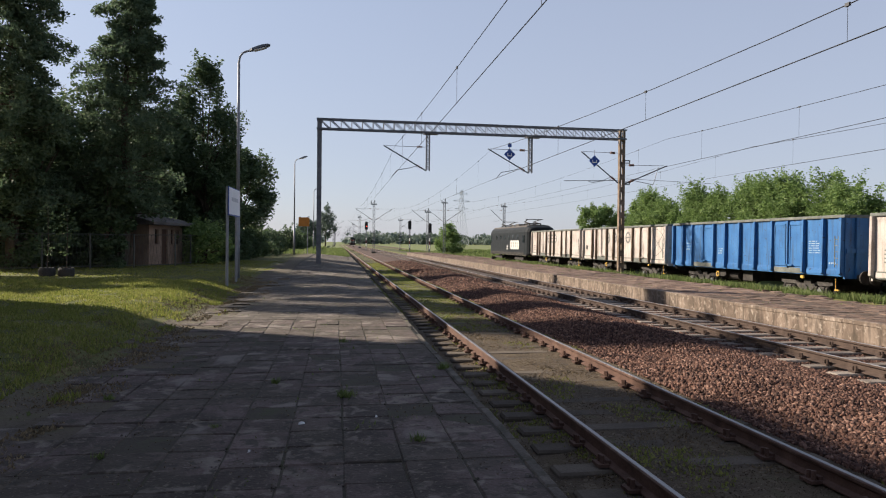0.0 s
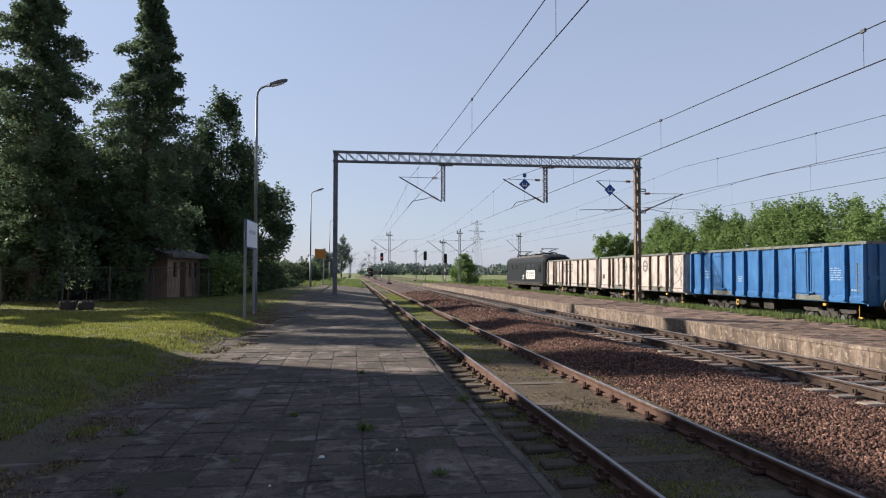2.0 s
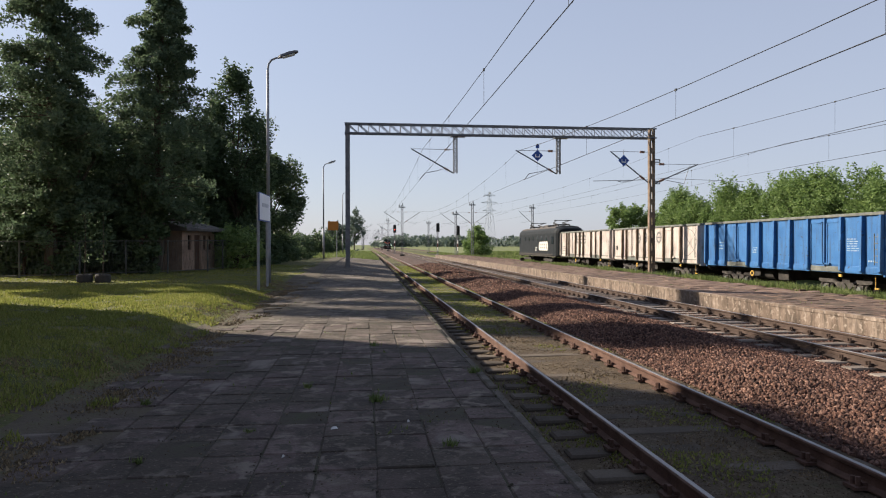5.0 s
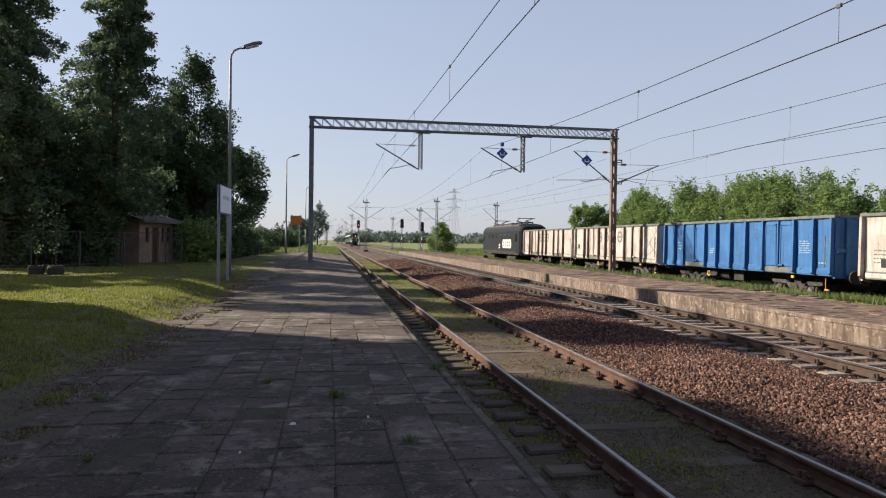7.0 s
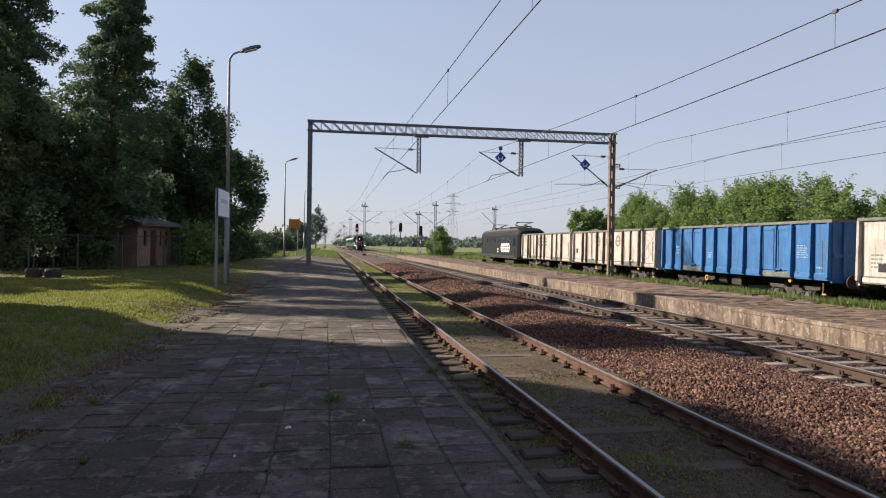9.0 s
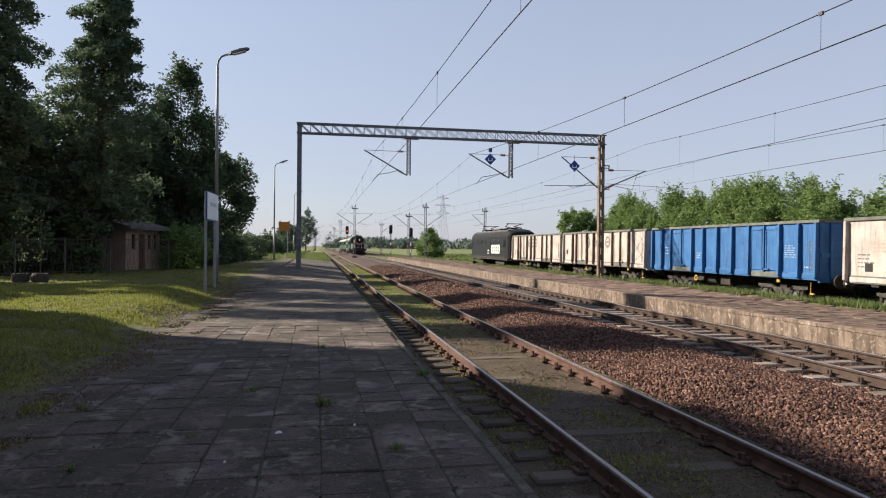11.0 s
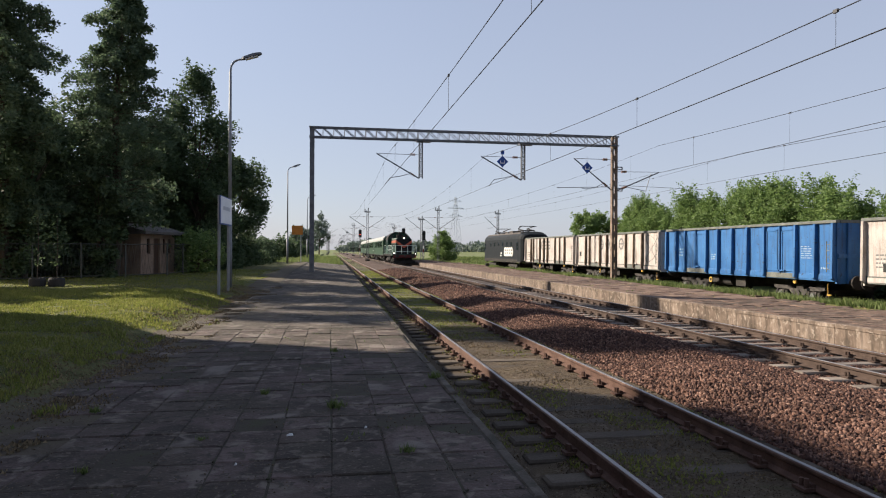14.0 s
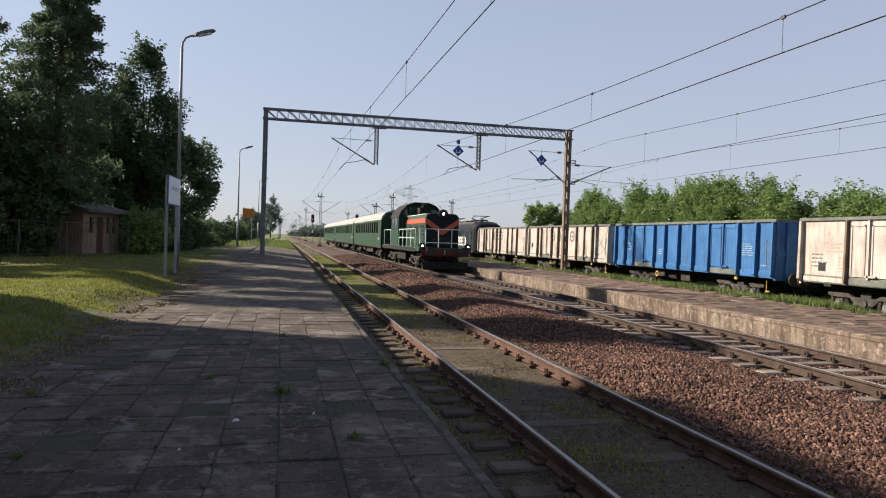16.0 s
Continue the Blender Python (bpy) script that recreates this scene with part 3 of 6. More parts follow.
# ---- stones and blades, uncountable ----
def stones(name, label, count, x0, x1, y0, y1, size, seed, keep=None, material=None):
    r = np.random.RandomState(seed)
    base = np.array([(-1, -0.8, -0.6), (1, -0.7, -0.5), (0.8, 0.9, -0.6), (-0.9, 0.8, -0.5), (-0.6, -0.6, 0.6), (0.7, -0.4, 0.7), (0.4, 0.7, 0.55), (-0.7, 0.5, 0.7)])
    fs = np.array([(0, 3, 2, 1), (4, 5, 6, 7), (0, 1, 5, 4), (1, 2, 6, 5), (2, 3, 7, 6), (3, 0, 4, 7)])
    vs, faces, o = [], [], 0
    for _ in range(count):
        x = r.uniform(x0, x1)
        y = y0 + (y1 - y0) * r.uniform(0, 1) ** 1.6
        if keep and not keep(x, y):
            continue
        s = size * r.uniform(0.5, 1.25)
        q = np.array(Euler(r.uniform(0, 6.3, 3)).to_matrix())
        b = (base + r.uniform(-0.45, 0.45, base.shape)) * s * np.array([1, 0.75, 0.6])
        vs.append(b @ q.T + np.array([x, y, ground(x, y) + 0.25 * s]))
        faces.append(fs + o)
        o += 8
    ob = new(name, raw_mesh(name, np.concatenate(vs), np.concatenate(faces), material or M_STONE))
    return tagged(ob, label, "gravel", kind="stuff")


def blades(name, label, count, area, height, seed, material, zf=ground, keep=None, width=0.012, near=1.5):
    r = np.random.RandomState(seed)
    x0, x1, y0, y1 = area
    vs, o = [], 0
    for _ in range(count):
        x, y = r.uniform(x0, x1), y0 + (y1 - y0) * r.uniform(0, 1) ** near
        if keep and not keep(x, y):
            continue
        cl = 0.5 + 0.5 * noise.noise(Vector((x * 0.9, y * 0.9, seed)))
        h = height * r.uniform(0.35, 1.0) * (0.45 + cl)
        a = r.uniform(0, 6.28)
        w = width * r.uniform(0.7, 1.5) * (1 + y / 30)
        dx, dy = math.cos(a) * w, math.sin(a) * w
        lx, ly = r.uniform(-0.45, 0.45, 2) * h
        z = zf(x, y) - 0.01
        vs += [(x - dx, y - dy, z), (x + dx, y + dy, z), (x + lx, y + ly, z + h)]
    f = np.arange(len(vs)).reshape(-1, 3)
    ob = new(name, raw_mesh(name, np.array(vs), f, material))
    return tagged(ob, label, "grass", kind="stuff")


# ---- trees ----
def leaf_mesh(name, centres, size, r, material, flat=0.5):
    """Pointed leaves as bent quads at the centres."""
    n = len(centres)
    c = np.asarray(centres)
    a = r.normal(size=(n, 3))
    a[:, 2] *= flat
    a /= np.linalg.norm(a, axis=1)[:, None]
    b = np.cross(a, r.normal(size=(n, 3)))
    b /= np.linalg.norm(b, axis=1)[:, None]
    s = size * r.uniform(0.6, 1.3, (n, 1))
    vs = np.stack([c - a * s, c + b * s * 0.5, c + a * s, c - b * s * 0.5], axis=1).reshape(-1, 3)
    return raw_mesh(name, vs, np.arange(4 * n).reshape(-1, 4), material)


def limb(geo, p, q, r0, r1):
    geo.tube(p, q, r0, 7, r1, caps=False)


def conifer(x, y, height, radius, leaves, seed, label, size=0.075, low=0.06, lean=0.0, taper=0.33):
    r = np.random.RandomState(seed)
    z = ground(x, y) - 0.05
    tree = thing("conifer_tree", label, "tree", "tall trees behind the fence", pose(x, y, z))
    trunk = Geo()
    pts = [Vector((0.1 * math.sin(i * 1.3 + seed) + lean * i / 8, 0.1 * math.cos(i * 1.1), height * i / 8)) for i in range(9)]
    for i in range(8):
        limb(trunk, pts[i], pts[i + 1], 0.24 * (1 - i / 8.5), 0.24 * (1 - (i + 1) / 8.5))
    cs = []
    nb = 230
    per = leaves // nb
    for k in range(nb):
        h = low + (1 - low) * ((k + r.uniform(0, 1)) / nb) ** 0.9
        d = (1 - h) * height
        w = r.uniform(0, 2 * math.pi)
        lobe = 0.86 + 0.3 * noise.noise(Vector((math.cos(w) * 1.6, math.sin(w) * 1.6, h * 7 + seed)))
        L = min(radius, 0.12 + taper * d) * lobe * (0.62 + 0.5 * r.uniform() ** 1.2)
        j = min(7, int(h * 8))
        root = pts[j].lerp(pts[j + 1], h * 8 - j)
        rise = r.uniform(-0.25, 0.3)
        tip = root + Vector((math.cos(w) * L, math.sin(w) * L, L * rise))
        limb(trunk, root, tip, 0.03 * (1.25 - h), 0.006)
        u = r.uniform(0.1, 1.06, per) ** 0.65
        spread = 0.06 + 0.10 * L * (1.2 - u)
        bow = 0.25 * L * np.sin(u * math.pi)
        pp = np.array(root)[None] * (1 - u[:, None]) + np.array(tip)[None] * u[:, None]
        off = r.normal(size=(per, 3)) * spread[:, None] * np.array([1, 1, 0.8])
        off[:, 2] += bow * 0.5 - 0.12 * np.abs(r.normal(size=per))
        cs.append(pp + off)
    part("trunk", trunk, M_BARK, tree, "rough brown bark")
    part("crown", leaf_mesh("crown", np.concatenate(cs), size, r, M_CONIFER, 0.8), M_CONIFER, tree, "dense dark green crown with ragged edge")
    return tree


def broadleaf(x, y, height, radius, leaves, seed, label, material, name="tree", size=0.16, low=0.15, group="", z=None, cat="tree", up=0.85, clumps_n=40):
    r = np.random.RandomState(seed)
    z = ground(x, y) - 0.05 if z is None else z
    tree = thing(name, label, cat, group, pose(x, y, z))
    wood = Geo()
    th = height * 0.45
    limb(wood, (0, 0, 0), (0.1, 0.05, th), 0.03 + height * 0.014, 0.02 + height * 0.008)
    clumps = []
    nc = clumps_n
    for k in range(nc):
        h = low + (0.97 - low) * r.uniform(0, 1)
        env = math.sin(math.pi * min(1, (h - low + 0.12) / (1.1 - low))) ** 0.6
        w, d = r.uniform(0, 6.28), radius * env * math.sqrt(r.uniform(0.05, 1)) * 0.86
        c = np.array([math.cos(w) * d, math.sin(w) * d, h * height])
        clumps.append((c, radius * r.uniform(0.18, 0.36)))
        if k % 2 == 0:
            st = Vector((0.05, 0.03, min(th, max(0.1, c[2] * 0.6))))
            limb(wood, st, Vector(c), 0.012 + height * 0.004, 0.008)
    cs = []
    per = leaves // nc
    for c, rr in clumps:
        d = r.normal(size=(per, 3))
        d /= np.linalg.norm(d, axis=1)[:, None]
        cs.append(c + d * rr * r.uniform(0.35, 1.12, (per, 1)) * np.array([1, 1, up]))
        # shoots that break the outline
        m = per // 7
        dirn = r.normal(size=3)
        dirn[2] = abs(dirn[2]) + 0.4 * (up / 0.85) ** 3
        dirn /= np.linalg.norm(dirn)
        u = r.uniform(0.6, 1.75 + 0.9 * (up - 0.85), (m, 1))
        cs.append(c + dirn * rr * u + r.normal(size=(m, 3)) * 0.05 * radius)
    part("trunk", wood, M_BARK, tree, "grey-brown trunk and limbs")
    part("crown", leaf_mesh("crown", np.concatenate(cs), size, r, material), material, tree)
    return tree


# ---- things beside the line ----
def station_house():
    """Stands out of view; its shade falls over the near platform."""
    st = thing("station_house", "plain rendered two-storey station house with a tiled mansard roof", "building", m=pose(-10, 16.6, 0.2))
    part("wall", Geo().prism([(-10, 0), (0, 0), (0, 7.6), (-1.7, 10.7), (-8.3, 10.7), (-10, 7.6)], -34, 0), M_STATION, st)
    part("roof", Geo().prism([(0.3, 7.35), (0.3, 7.6), (-1.5, 10.85), (-8.5, 10.85), (-10.3, 7.6), (-10.3, 7.35), (-8.4, 10.72), (-1.6, 10.72)], -34.3, 0.3), M_ROOFTILE, st)


def lamp_post(x, y, h, label):
    lp = thing("street_lamp", label, "lamp post", "platform lamps", pose(x, y, ground(x, y) - 0.03))
    part("pole", Geo().tube((0, 0, 0), (0, 0, h * 0.32), 0.085, 10, 0.08).tube((0, 0, h * 0.32), (0, 0, h - 0.45), 0.06, 10, 0.045), M_GALV, lp, smooth=True)
    arm = [(0, 0, h - 0.47), (0.03, 0, h - 0.25), (0.12, 0, h - 0.1), (0.28, 0, h - 0.02), (0.45, 0, h + 0.01)]
    part("arm", Geo().path(arm, 0.035, 8), M_GALV, lp)
    head = Geo()
    secs = [(0.36, 0.06, 0.05), (0.45, 0.12, 0.08), (0.75, 0.15, 0.10), (0.98, 0.12, 0.07), (1.06, 0.05, 0.03)]
    vs, fs = [], []
    for xx, hw, hh in secs:
        zc = h + 0.0 + 0.34 * (xx - 0.36)
        vs += [(xx, -hw, zc - 0.03), (xx, -hw * 0.8, zc + hh * 0.7), (xx, 0, zc + hh), (xx, hw * 0.8, zc + hh * 0.7), (xx, hw, zc - 0.03)]
    for i in range(len(secs) - 1):
        for k in range(5):
            m = (k + 1) % 5
            fs.append((i * 5 + k, i * 5 + m, i * 5 + 5 + m, i * 5 + 5 + k))
    fs += [(0, 1, 2, 3, 4), tuple(range(len(vs) - 5, len(vs)))]
    part("lamp_head", head.add(vs, fs), M_STEEL, lp, "grey lamp housing")
    part("lens", Geo().box(-0.22, 0.22, -0.1, 0.1, -0.03, 0.0, pose(0.72, 0, h + 0.08, 0, -18, 0)), M_SIGN, lp)
    return lp


def station_sign():
    s = thing("station_sign", "white name board on two grey posts, edge-on", "sign", m=pose(-3.33, 22.5, ground(-3.33, 22.5) - 0.05, 0, 0, 88))
    for xx in (-0.78, 0.78):
        part("post", Geo().tube((xx, 0, 0), (xx, 0, 3.15), 0.045, 10), M_GALV, s)
    b = part("board", Geo().box(-0.85, 0.95, -0.075, -0.055, 2.3, 3.13), M_SIGN, s, "white name board with faint lettering bars", bevel=0.006)
    part("frame", Geo().box(-0.88, 0.98, -0.055, -0.035, 2.26, 3.16), M_SIGNBLUE, s, "dark blue back sheet")
    part("lettering", Geo().box(-0.5, 0.6, -0.082, -0.0755, 2.72, 2.84), M_SIGNFADE, s)
    return s


def orange_board():
    s = thing("orange_board", "orange direction board on a thin post", "sign", m=pose(-2.9, 61.4, ground(-2.9, 61.4)))
    part("post", Geo().tube((0.35, 0.03, 0), (0.35, 0.03, 3.3), 0.04, 8), M_GALV, s)
    part("board", Geo().box(-0.45, 0.5, -0.03, 0.0, 2.45, 3.25), M_SIGNORANGE, s)
    part("marking", Geo().box(-0.2, 0.25, -0.036, -0.0305, 2.7, 3.0), M_SIGNORANGE, s)


def hut():
    z = ground(-8, 33)
    h = thing("brick_hut", "small weathered plaster hut with a low dark roof", "hut", m=pose(-8.42, 32.3, z - 0.05, 0, 0, -17))
    # long side faces the track
    L, H = 2.9, 1.92
    part("side_wall", Geo().box(-3, -0.2, 0, 0.2, 0, H), M_HUT, h)
    part("side_wall", Geo().box(-3, -0.2, L - 0.2, L, 0, H), M_HUT, h)
    part("back_wall", Geo().box(-3, -2.8, 0.2, L - 0.2, 0, H), M_HUT, h)
    opens = [(0.5, 0.78, 1.0, 1.7), (1.05, 1.6, 0.05, 1.72), (1.85, 2.1, 1.0, 1.7), (2.35, 2.6, 1.0, 1.7)]
    y = 0.0
    for a, b, c, d in opens:
        part("wall_pier", Geo().box(-0.2, 0, y, a, 0, H), M_HUT, h)
        part("lintel", Geo().box(-0.2, 0, a, b, d, H), M_HUT, h)
        if c > 0.1:
            part("wall_below_window", Geo().box(-0.2, 0, a, b, 0, c), M_HUT, h)
        y = b
    part("wall_pier", Geo().box(-0.2, 0, y, L, 0, H), M_HUT, h)
    part("roof", Geo().prism([(-3.4, H - 0.02), (0.45, H - 0.02), (0.45, H + 0.1), (-1.5, H + 0.62), (-3.4, H + 0.1)], -0.35, L + 0.35), M_HUTROOF, h)
    for a, b, c, d in opens:
        if c > 0.1:
            w = part("window", Geo().box(-0.13, -0.1, a, b, c, d), M_GLASS, h)
            part("window_frame", Geo().box(-0.1, -0.06, a, a + 0.05, c, d).box(-0.1, -0.06, b - 0.05, b, c, d).box(-0.1, -0.06, a, b, c, c + 0.05), M_WOODDOOR, w)
        else:
            part("door", Geo().box(-0.14, -0.08, a, b, c, d), M_WOODDOOR, h, "brown wooden door")


def fence():
    f = thing("wire_fence", "low wire-mesh fence with thin metal posts", "fence")
    line = [Vector((-14.8, 26.2, 0)), Vector((-11.2, 28.0, 0)), Vector((-8.5, 30.3, 0)), Vector((-7.1, 31.5, 0)), Vector((-6.7, 36.0, 0))]
    pts = []
    for a, b in zip(line, line[1:]):
        n = max(1, round((b - a).length / 2.2))
        pts += [a.lerp(b, i / n) for i in range(n)]
    pts.append(line[-1])
    for p in pts:
        p.z = ground(p.x, p.y)
        part("post", Geo().tube(p, p + Vector((0, 0, 1.45)), 0.035, 7), M_FENCE, f)
    for a, b in zip(pts, pts[1:]):
        g = Geo()
        for z in (0.1, 1.4):
            g.tube(a + Vector((0, 0, z)), b + Vector((0, 0, z)), 0.018, 5)
        k = 12
        for i in range(k):
            p, q = a.lerp(b, i / k), a.lerp(b, (i + 1) / k)
            g.tube(p + Vector((0, 0, 0.1)), q + Vector((0, 0, 1.4)), 0.004, 3, caps=False)
            g.tube(p + Vector((0, 0, 1.4)), q + Vector((0, 0, 0.1)), 0.004, 3, caps=False)
        part("mesh_panel", g, M_FENCE, f)


def planter(x, y, seed):
    z = ground(x, y)
    p = thing("tyre_planter", "dark planter with a thin young tree", "planter", "planters by the fence", pose(x, y, z - 0.02))
    g = Geo()
    prof = [(0.22, 0.0), (0.25, 0.08), (0.25, 0.24), (0.22, 0.30), (0.17, 0.30), (0.17, 0.2)]
    seg = 14
    vs = [(math.cos(2 * math.pi * i / seg) * r, math.sin(2 * math.pi * i / seg) * r, zz) for i in range(seg) for r, zz in prof]
    fs = [(i * 6 + k, ((i + 1) % seg) * 6 + k, ((i + 1) % seg) * 6 + k + 1, i * 6 + k + 1) for i in range(seg) for k in range(5)]
    part("tyre", g.add(vs, fs), M_POT, p)
    part("soil", Geo().tube((0, 0, 0.12), (0, 0, 0.21), 0.172, 12), M_JOINT, p)
    r = np.random.RandomState(seed)
    part("stem", Geo().tube((0, 0, 0.2), (0.03, 0, 1.3), 0.02, 6, 0.012).tube((0.03, 0, 1.3), (0, 0.04, 2.3), 0.012, 5, 0.005), M_BARK, p)
    n = 190
    h = r.uniform(0.7, 2.4, n)
    rad = 0.42 * np.sin((h - 0.5) / 2.3 * math.pi) * r.uniform(0.4, 1.2, n) + 0.04
    w = r.uniform(0, 6.28, n)
    k = np.sqrt(r.uniform(0, 1, n))
    part("foliage", leaf_mesh("foliage", np.stack([np.cos(w) * rad * k, np.sin(w) * rad * k, h], 1), 0.05, r, M_LEAFDARK), M_LEAFDARK, p)


# ---- overhead line ----
def lattice(geo, a, b, w, step, r=0.014):
    """A square lattice of four chords and diagonals from a to b."""
    a, b = Vector(a), Vector(b)
    d = (b - a).normalized()
    s = d.cross(Vector((0, 1, 0)) if abs(d.y) < 0.9 else Vector((1, 0, 0))).normalized() * w / 2
    t = d.cross(s).normalized() * w / 2
    cs = [s + t, s - t, -s - t, -s + t]
    n = max(1, round((b - a).length / step))
    for c in cs:
        geo.box(-0.02, 0.02, -0.02, 0.02, 0, (b - a).length, Matrix.Translation(a + c) @ d.to_track_quat("Z", "Y").to_matrix().to_4x4())
    for i in range(n):
        p, q = a.lerp(b, i / n), a.lerp(b, (i + 1) / n)
        for k in range(4):
            m = (k + 1) % 4
            geo.tube(p + cs[k], q + cs[m], r, 4, caps=False)
            geo.tube(q + cs[k], q + cs[m], r, 4, caps=False)


def cantilever(parent, x, y, zb, zt, reach, zreg, wire_z):
    """Bracket arm: inclined tube with insulators, top tie, registration arm to the wire."""
    top = (x + reach, y, zt)
    g = Geo().tube((x, y, zb), top, 0.035, 7).tube((x, y, zt - 0.02), (x + reach * 0.95, y, zt), 0.014, 5)
    part("bracket_arm", g, M_STEEL, parent)
    for p, q in (((x, y, zb), top), ((x, y, zt - 0.02), (x + reach, y, zt))):
        p, q = Vector(p), Vector(q)
        ins = Geo()
        for k in range(5):
            c = p.lerp(q, 0.10 + 0.025 * k)
            ins.tube(c, c + (q - p).normalized() * 0.03, 0.07, 8)
        part("insulator", ins, M_INSUL, parent)
    s = 1 if reach > 0 else -1
    px, pz = x + reach * 0.35, zb + (zt - zb) * 0.35
    end = (x + reach * 0.92, y, wire_z)
    part("steady_arm", Geo().path([(x + reach * 0.2, y, zb + (zt - zb) * 0.2), (x + reach * 0.4, y, zb + 0.12), (x + reach * 0.68, y, zb), (x + reach * 0.8, y, wire_z)], 0.018, 5), M_STEEL, parent)


def diamond(parent_m):
    d = thing("diamond_sign", "small blue diamond sign with a white mark on the overhead line", "sign", "diamond signs", parent_m)
    part("plate", Geo().prism([(0, -0.32), (0.32, 0), (0, 0.32), (-0.32, 0)], -0.015, 0.015), M_SIGNBLUE, d)
    part("mark", Geo().box(-0.13, 0.13, -0.021, -0.016, -0.11, -0.06).box(-0.13, -0.09, -0.021, -0.016, -0.06, 0.06).box(0.09, 0.13, -0.021, -0.016, -0.06, 0.06), M_MARK, d)
    part("hanger", Geo().tube((0, 0.02, 0.3), (0, 0.02, 0.62), 0.012, 5), M_STEEL, d)
    return d


def gantry():
    g = thing("catenary_gantry", "grey steel lattice gantry over the tracks with a rusty post", "gantry")
    y = GANTRY_Y
    x0, x1 = -0.93, 16.0
    z0, z1 = pave(-0.9, y) - 0.1, -0.45
    part("post", Geo().box(x0 - 0.12, x0 + 0.12, y - 0.10, y - 0.03, z0, 7.95).box(x0 - 0.12, x0 + 0.12, y + 0.03, y + 0.10, z0, 7.95).box(x0 - 0.10, x0 + 0.10, y - 0.03, y + 0.03, z0, 7.95), M_STEEL, g, "dark grey steel post")
    post = Geo()
    for s in (-1, 1):
        post.box(x1 + s * 0.115 - 0.05, x1 + s * 0.115 + 0.05, y - 0.12, y + 0.12, z1, 8.0)
    for k in range(11):
        z = 0.15 + k * 0.72
        post.box(x1 - 0.066, x1 + 0.066, y - 0.11, y + 0.11, z, z + 0.3)
    part("lattice_post", post, M_POSTRUST, g, "rusty orange-brown built-up post")
    beam = Geo()
    zb, zt = 7.47, 7.98
    for yy in (y - 0.22, y + 0.22):
        for z in (zb, zt):
            beam.box(x0 - 0.15, x1 + 0.2, yy - 0.03, yy + 0.03, z - 0.035, z + 0.035)
        n = 30
        for i in range(n):
            a, b = x0 + (x1 - x0) * i / n, x0 + (x1 - x0) * (i + 1) / n
            beam.tube((a, yy, zt), (b, yy, zb), 0.022, 4, caps=False)
            beam.tube((b, yy, zb), (b, yy, zt), 0.018, 4, caps=False)
    for i in range(31):
        a = x0 + (x1 - x0) * i / 30
        beam.tube((a, y - 0.22, zb), (a, y + 0.22, zb), 0.016, 4, caps=False)
        beam.tube((a, y - 0.22, zt), (a, y + 0.22, zt), 0.016, 4, caps=False)
    part("beam", beam, M_STEEL, g, "lattice truss beam")
    for xx, zz in ((4.87, 5.40), (10.62, 5.42)):
        dp = Geo()
        lattice(dp, (xx, y, zz), (xx, y, 7.45), 0.18, 0.22)
        dp.box(xx - 0.25, xx + 0.55, y - 0.25, y + 0.25, 7.38, 7.45)
        part("drop_post", dp, M_STEEL, g)
        cantilever(g, xx - 0.1, y, zz, 6.7, -2.3, 6.0, 5.05)
    cantilever(g, x1 - 0.2, y, 5.0, 6.72, -2.2, 6.0, 5.05)
    cantilever(g, x1 + 0.2, y, 4.95, 6.05, 2.55, 6.0, 5.95)
    for zz in (4.9, 6.12):
        part("bracket", Geo().box(x1 + 0.165, x1 + 0.5, y - 0.04, y + 0.04, zz, zz + 0.05).box(x1 + 0.165, x1 + 0.5, y - 0.04, y + 0.04, zz + 0.14, zz + 0.19).box(x1 + 0.46, x1 + 0.5, y - 0.04, y + 0.04, zz + 0.05, zz + 0.14), M_STEEL, g)
    part("cross_tie", Geo().tube((12.6, y, 5.05), (x1 - 0.2, y, 5.15), 0.018, 5).tube((x1 + 0.3, y, 5.25), (21.5, y, 5.1), 0.012, 5), M_STEEL, g)
    top = diamond(pose(9.42, y - 0.08, 6.42))
    part("square_plate", Geo().box(-0.1, 0.1, -0.015, 0.015, 0.4, 0.6), M_SIGNBLUE, top, "small dark blue square plate")
    diamond(pose(14.35, y - 0.08, 6.2))


def mast(x, y, h, arms, label, material=None, w=0.3):
    m = thing("catenary_mast", label, "mast", "catenary masts", pose(x, y, ground(x, y) - 0.1))
    g = Geo()
    lattice(g, (0, 0, 0), (0, 0, h), w, 0.6, 0.016)
    part("lattice_post", g, material or M_STEEL, m)
    part("foot", Geo().block(-0.35, 0.35, -0.35, 0.35, -0.1, 0.35, 0.04), M_KERB, m)
    part("cap", Geo().box(-0.5, 0.5, -0.06, 0.06, h - 0.35, h - 0.2).tube((-0.4, 0, h - 0.2), (-0.4, 0, h + 0.15), 0.07, 7).tube((0.1, 0, h), (0.1, 0, h + 0.35), 0.08, 7), M_STEEL, m)
    for reach in arms:
        s = 1 if reach > 0 else -1
        cantilever(m, 0.15 * s, 0, 5.2, 7.0, reach, 6.0, 5.35)
    return m


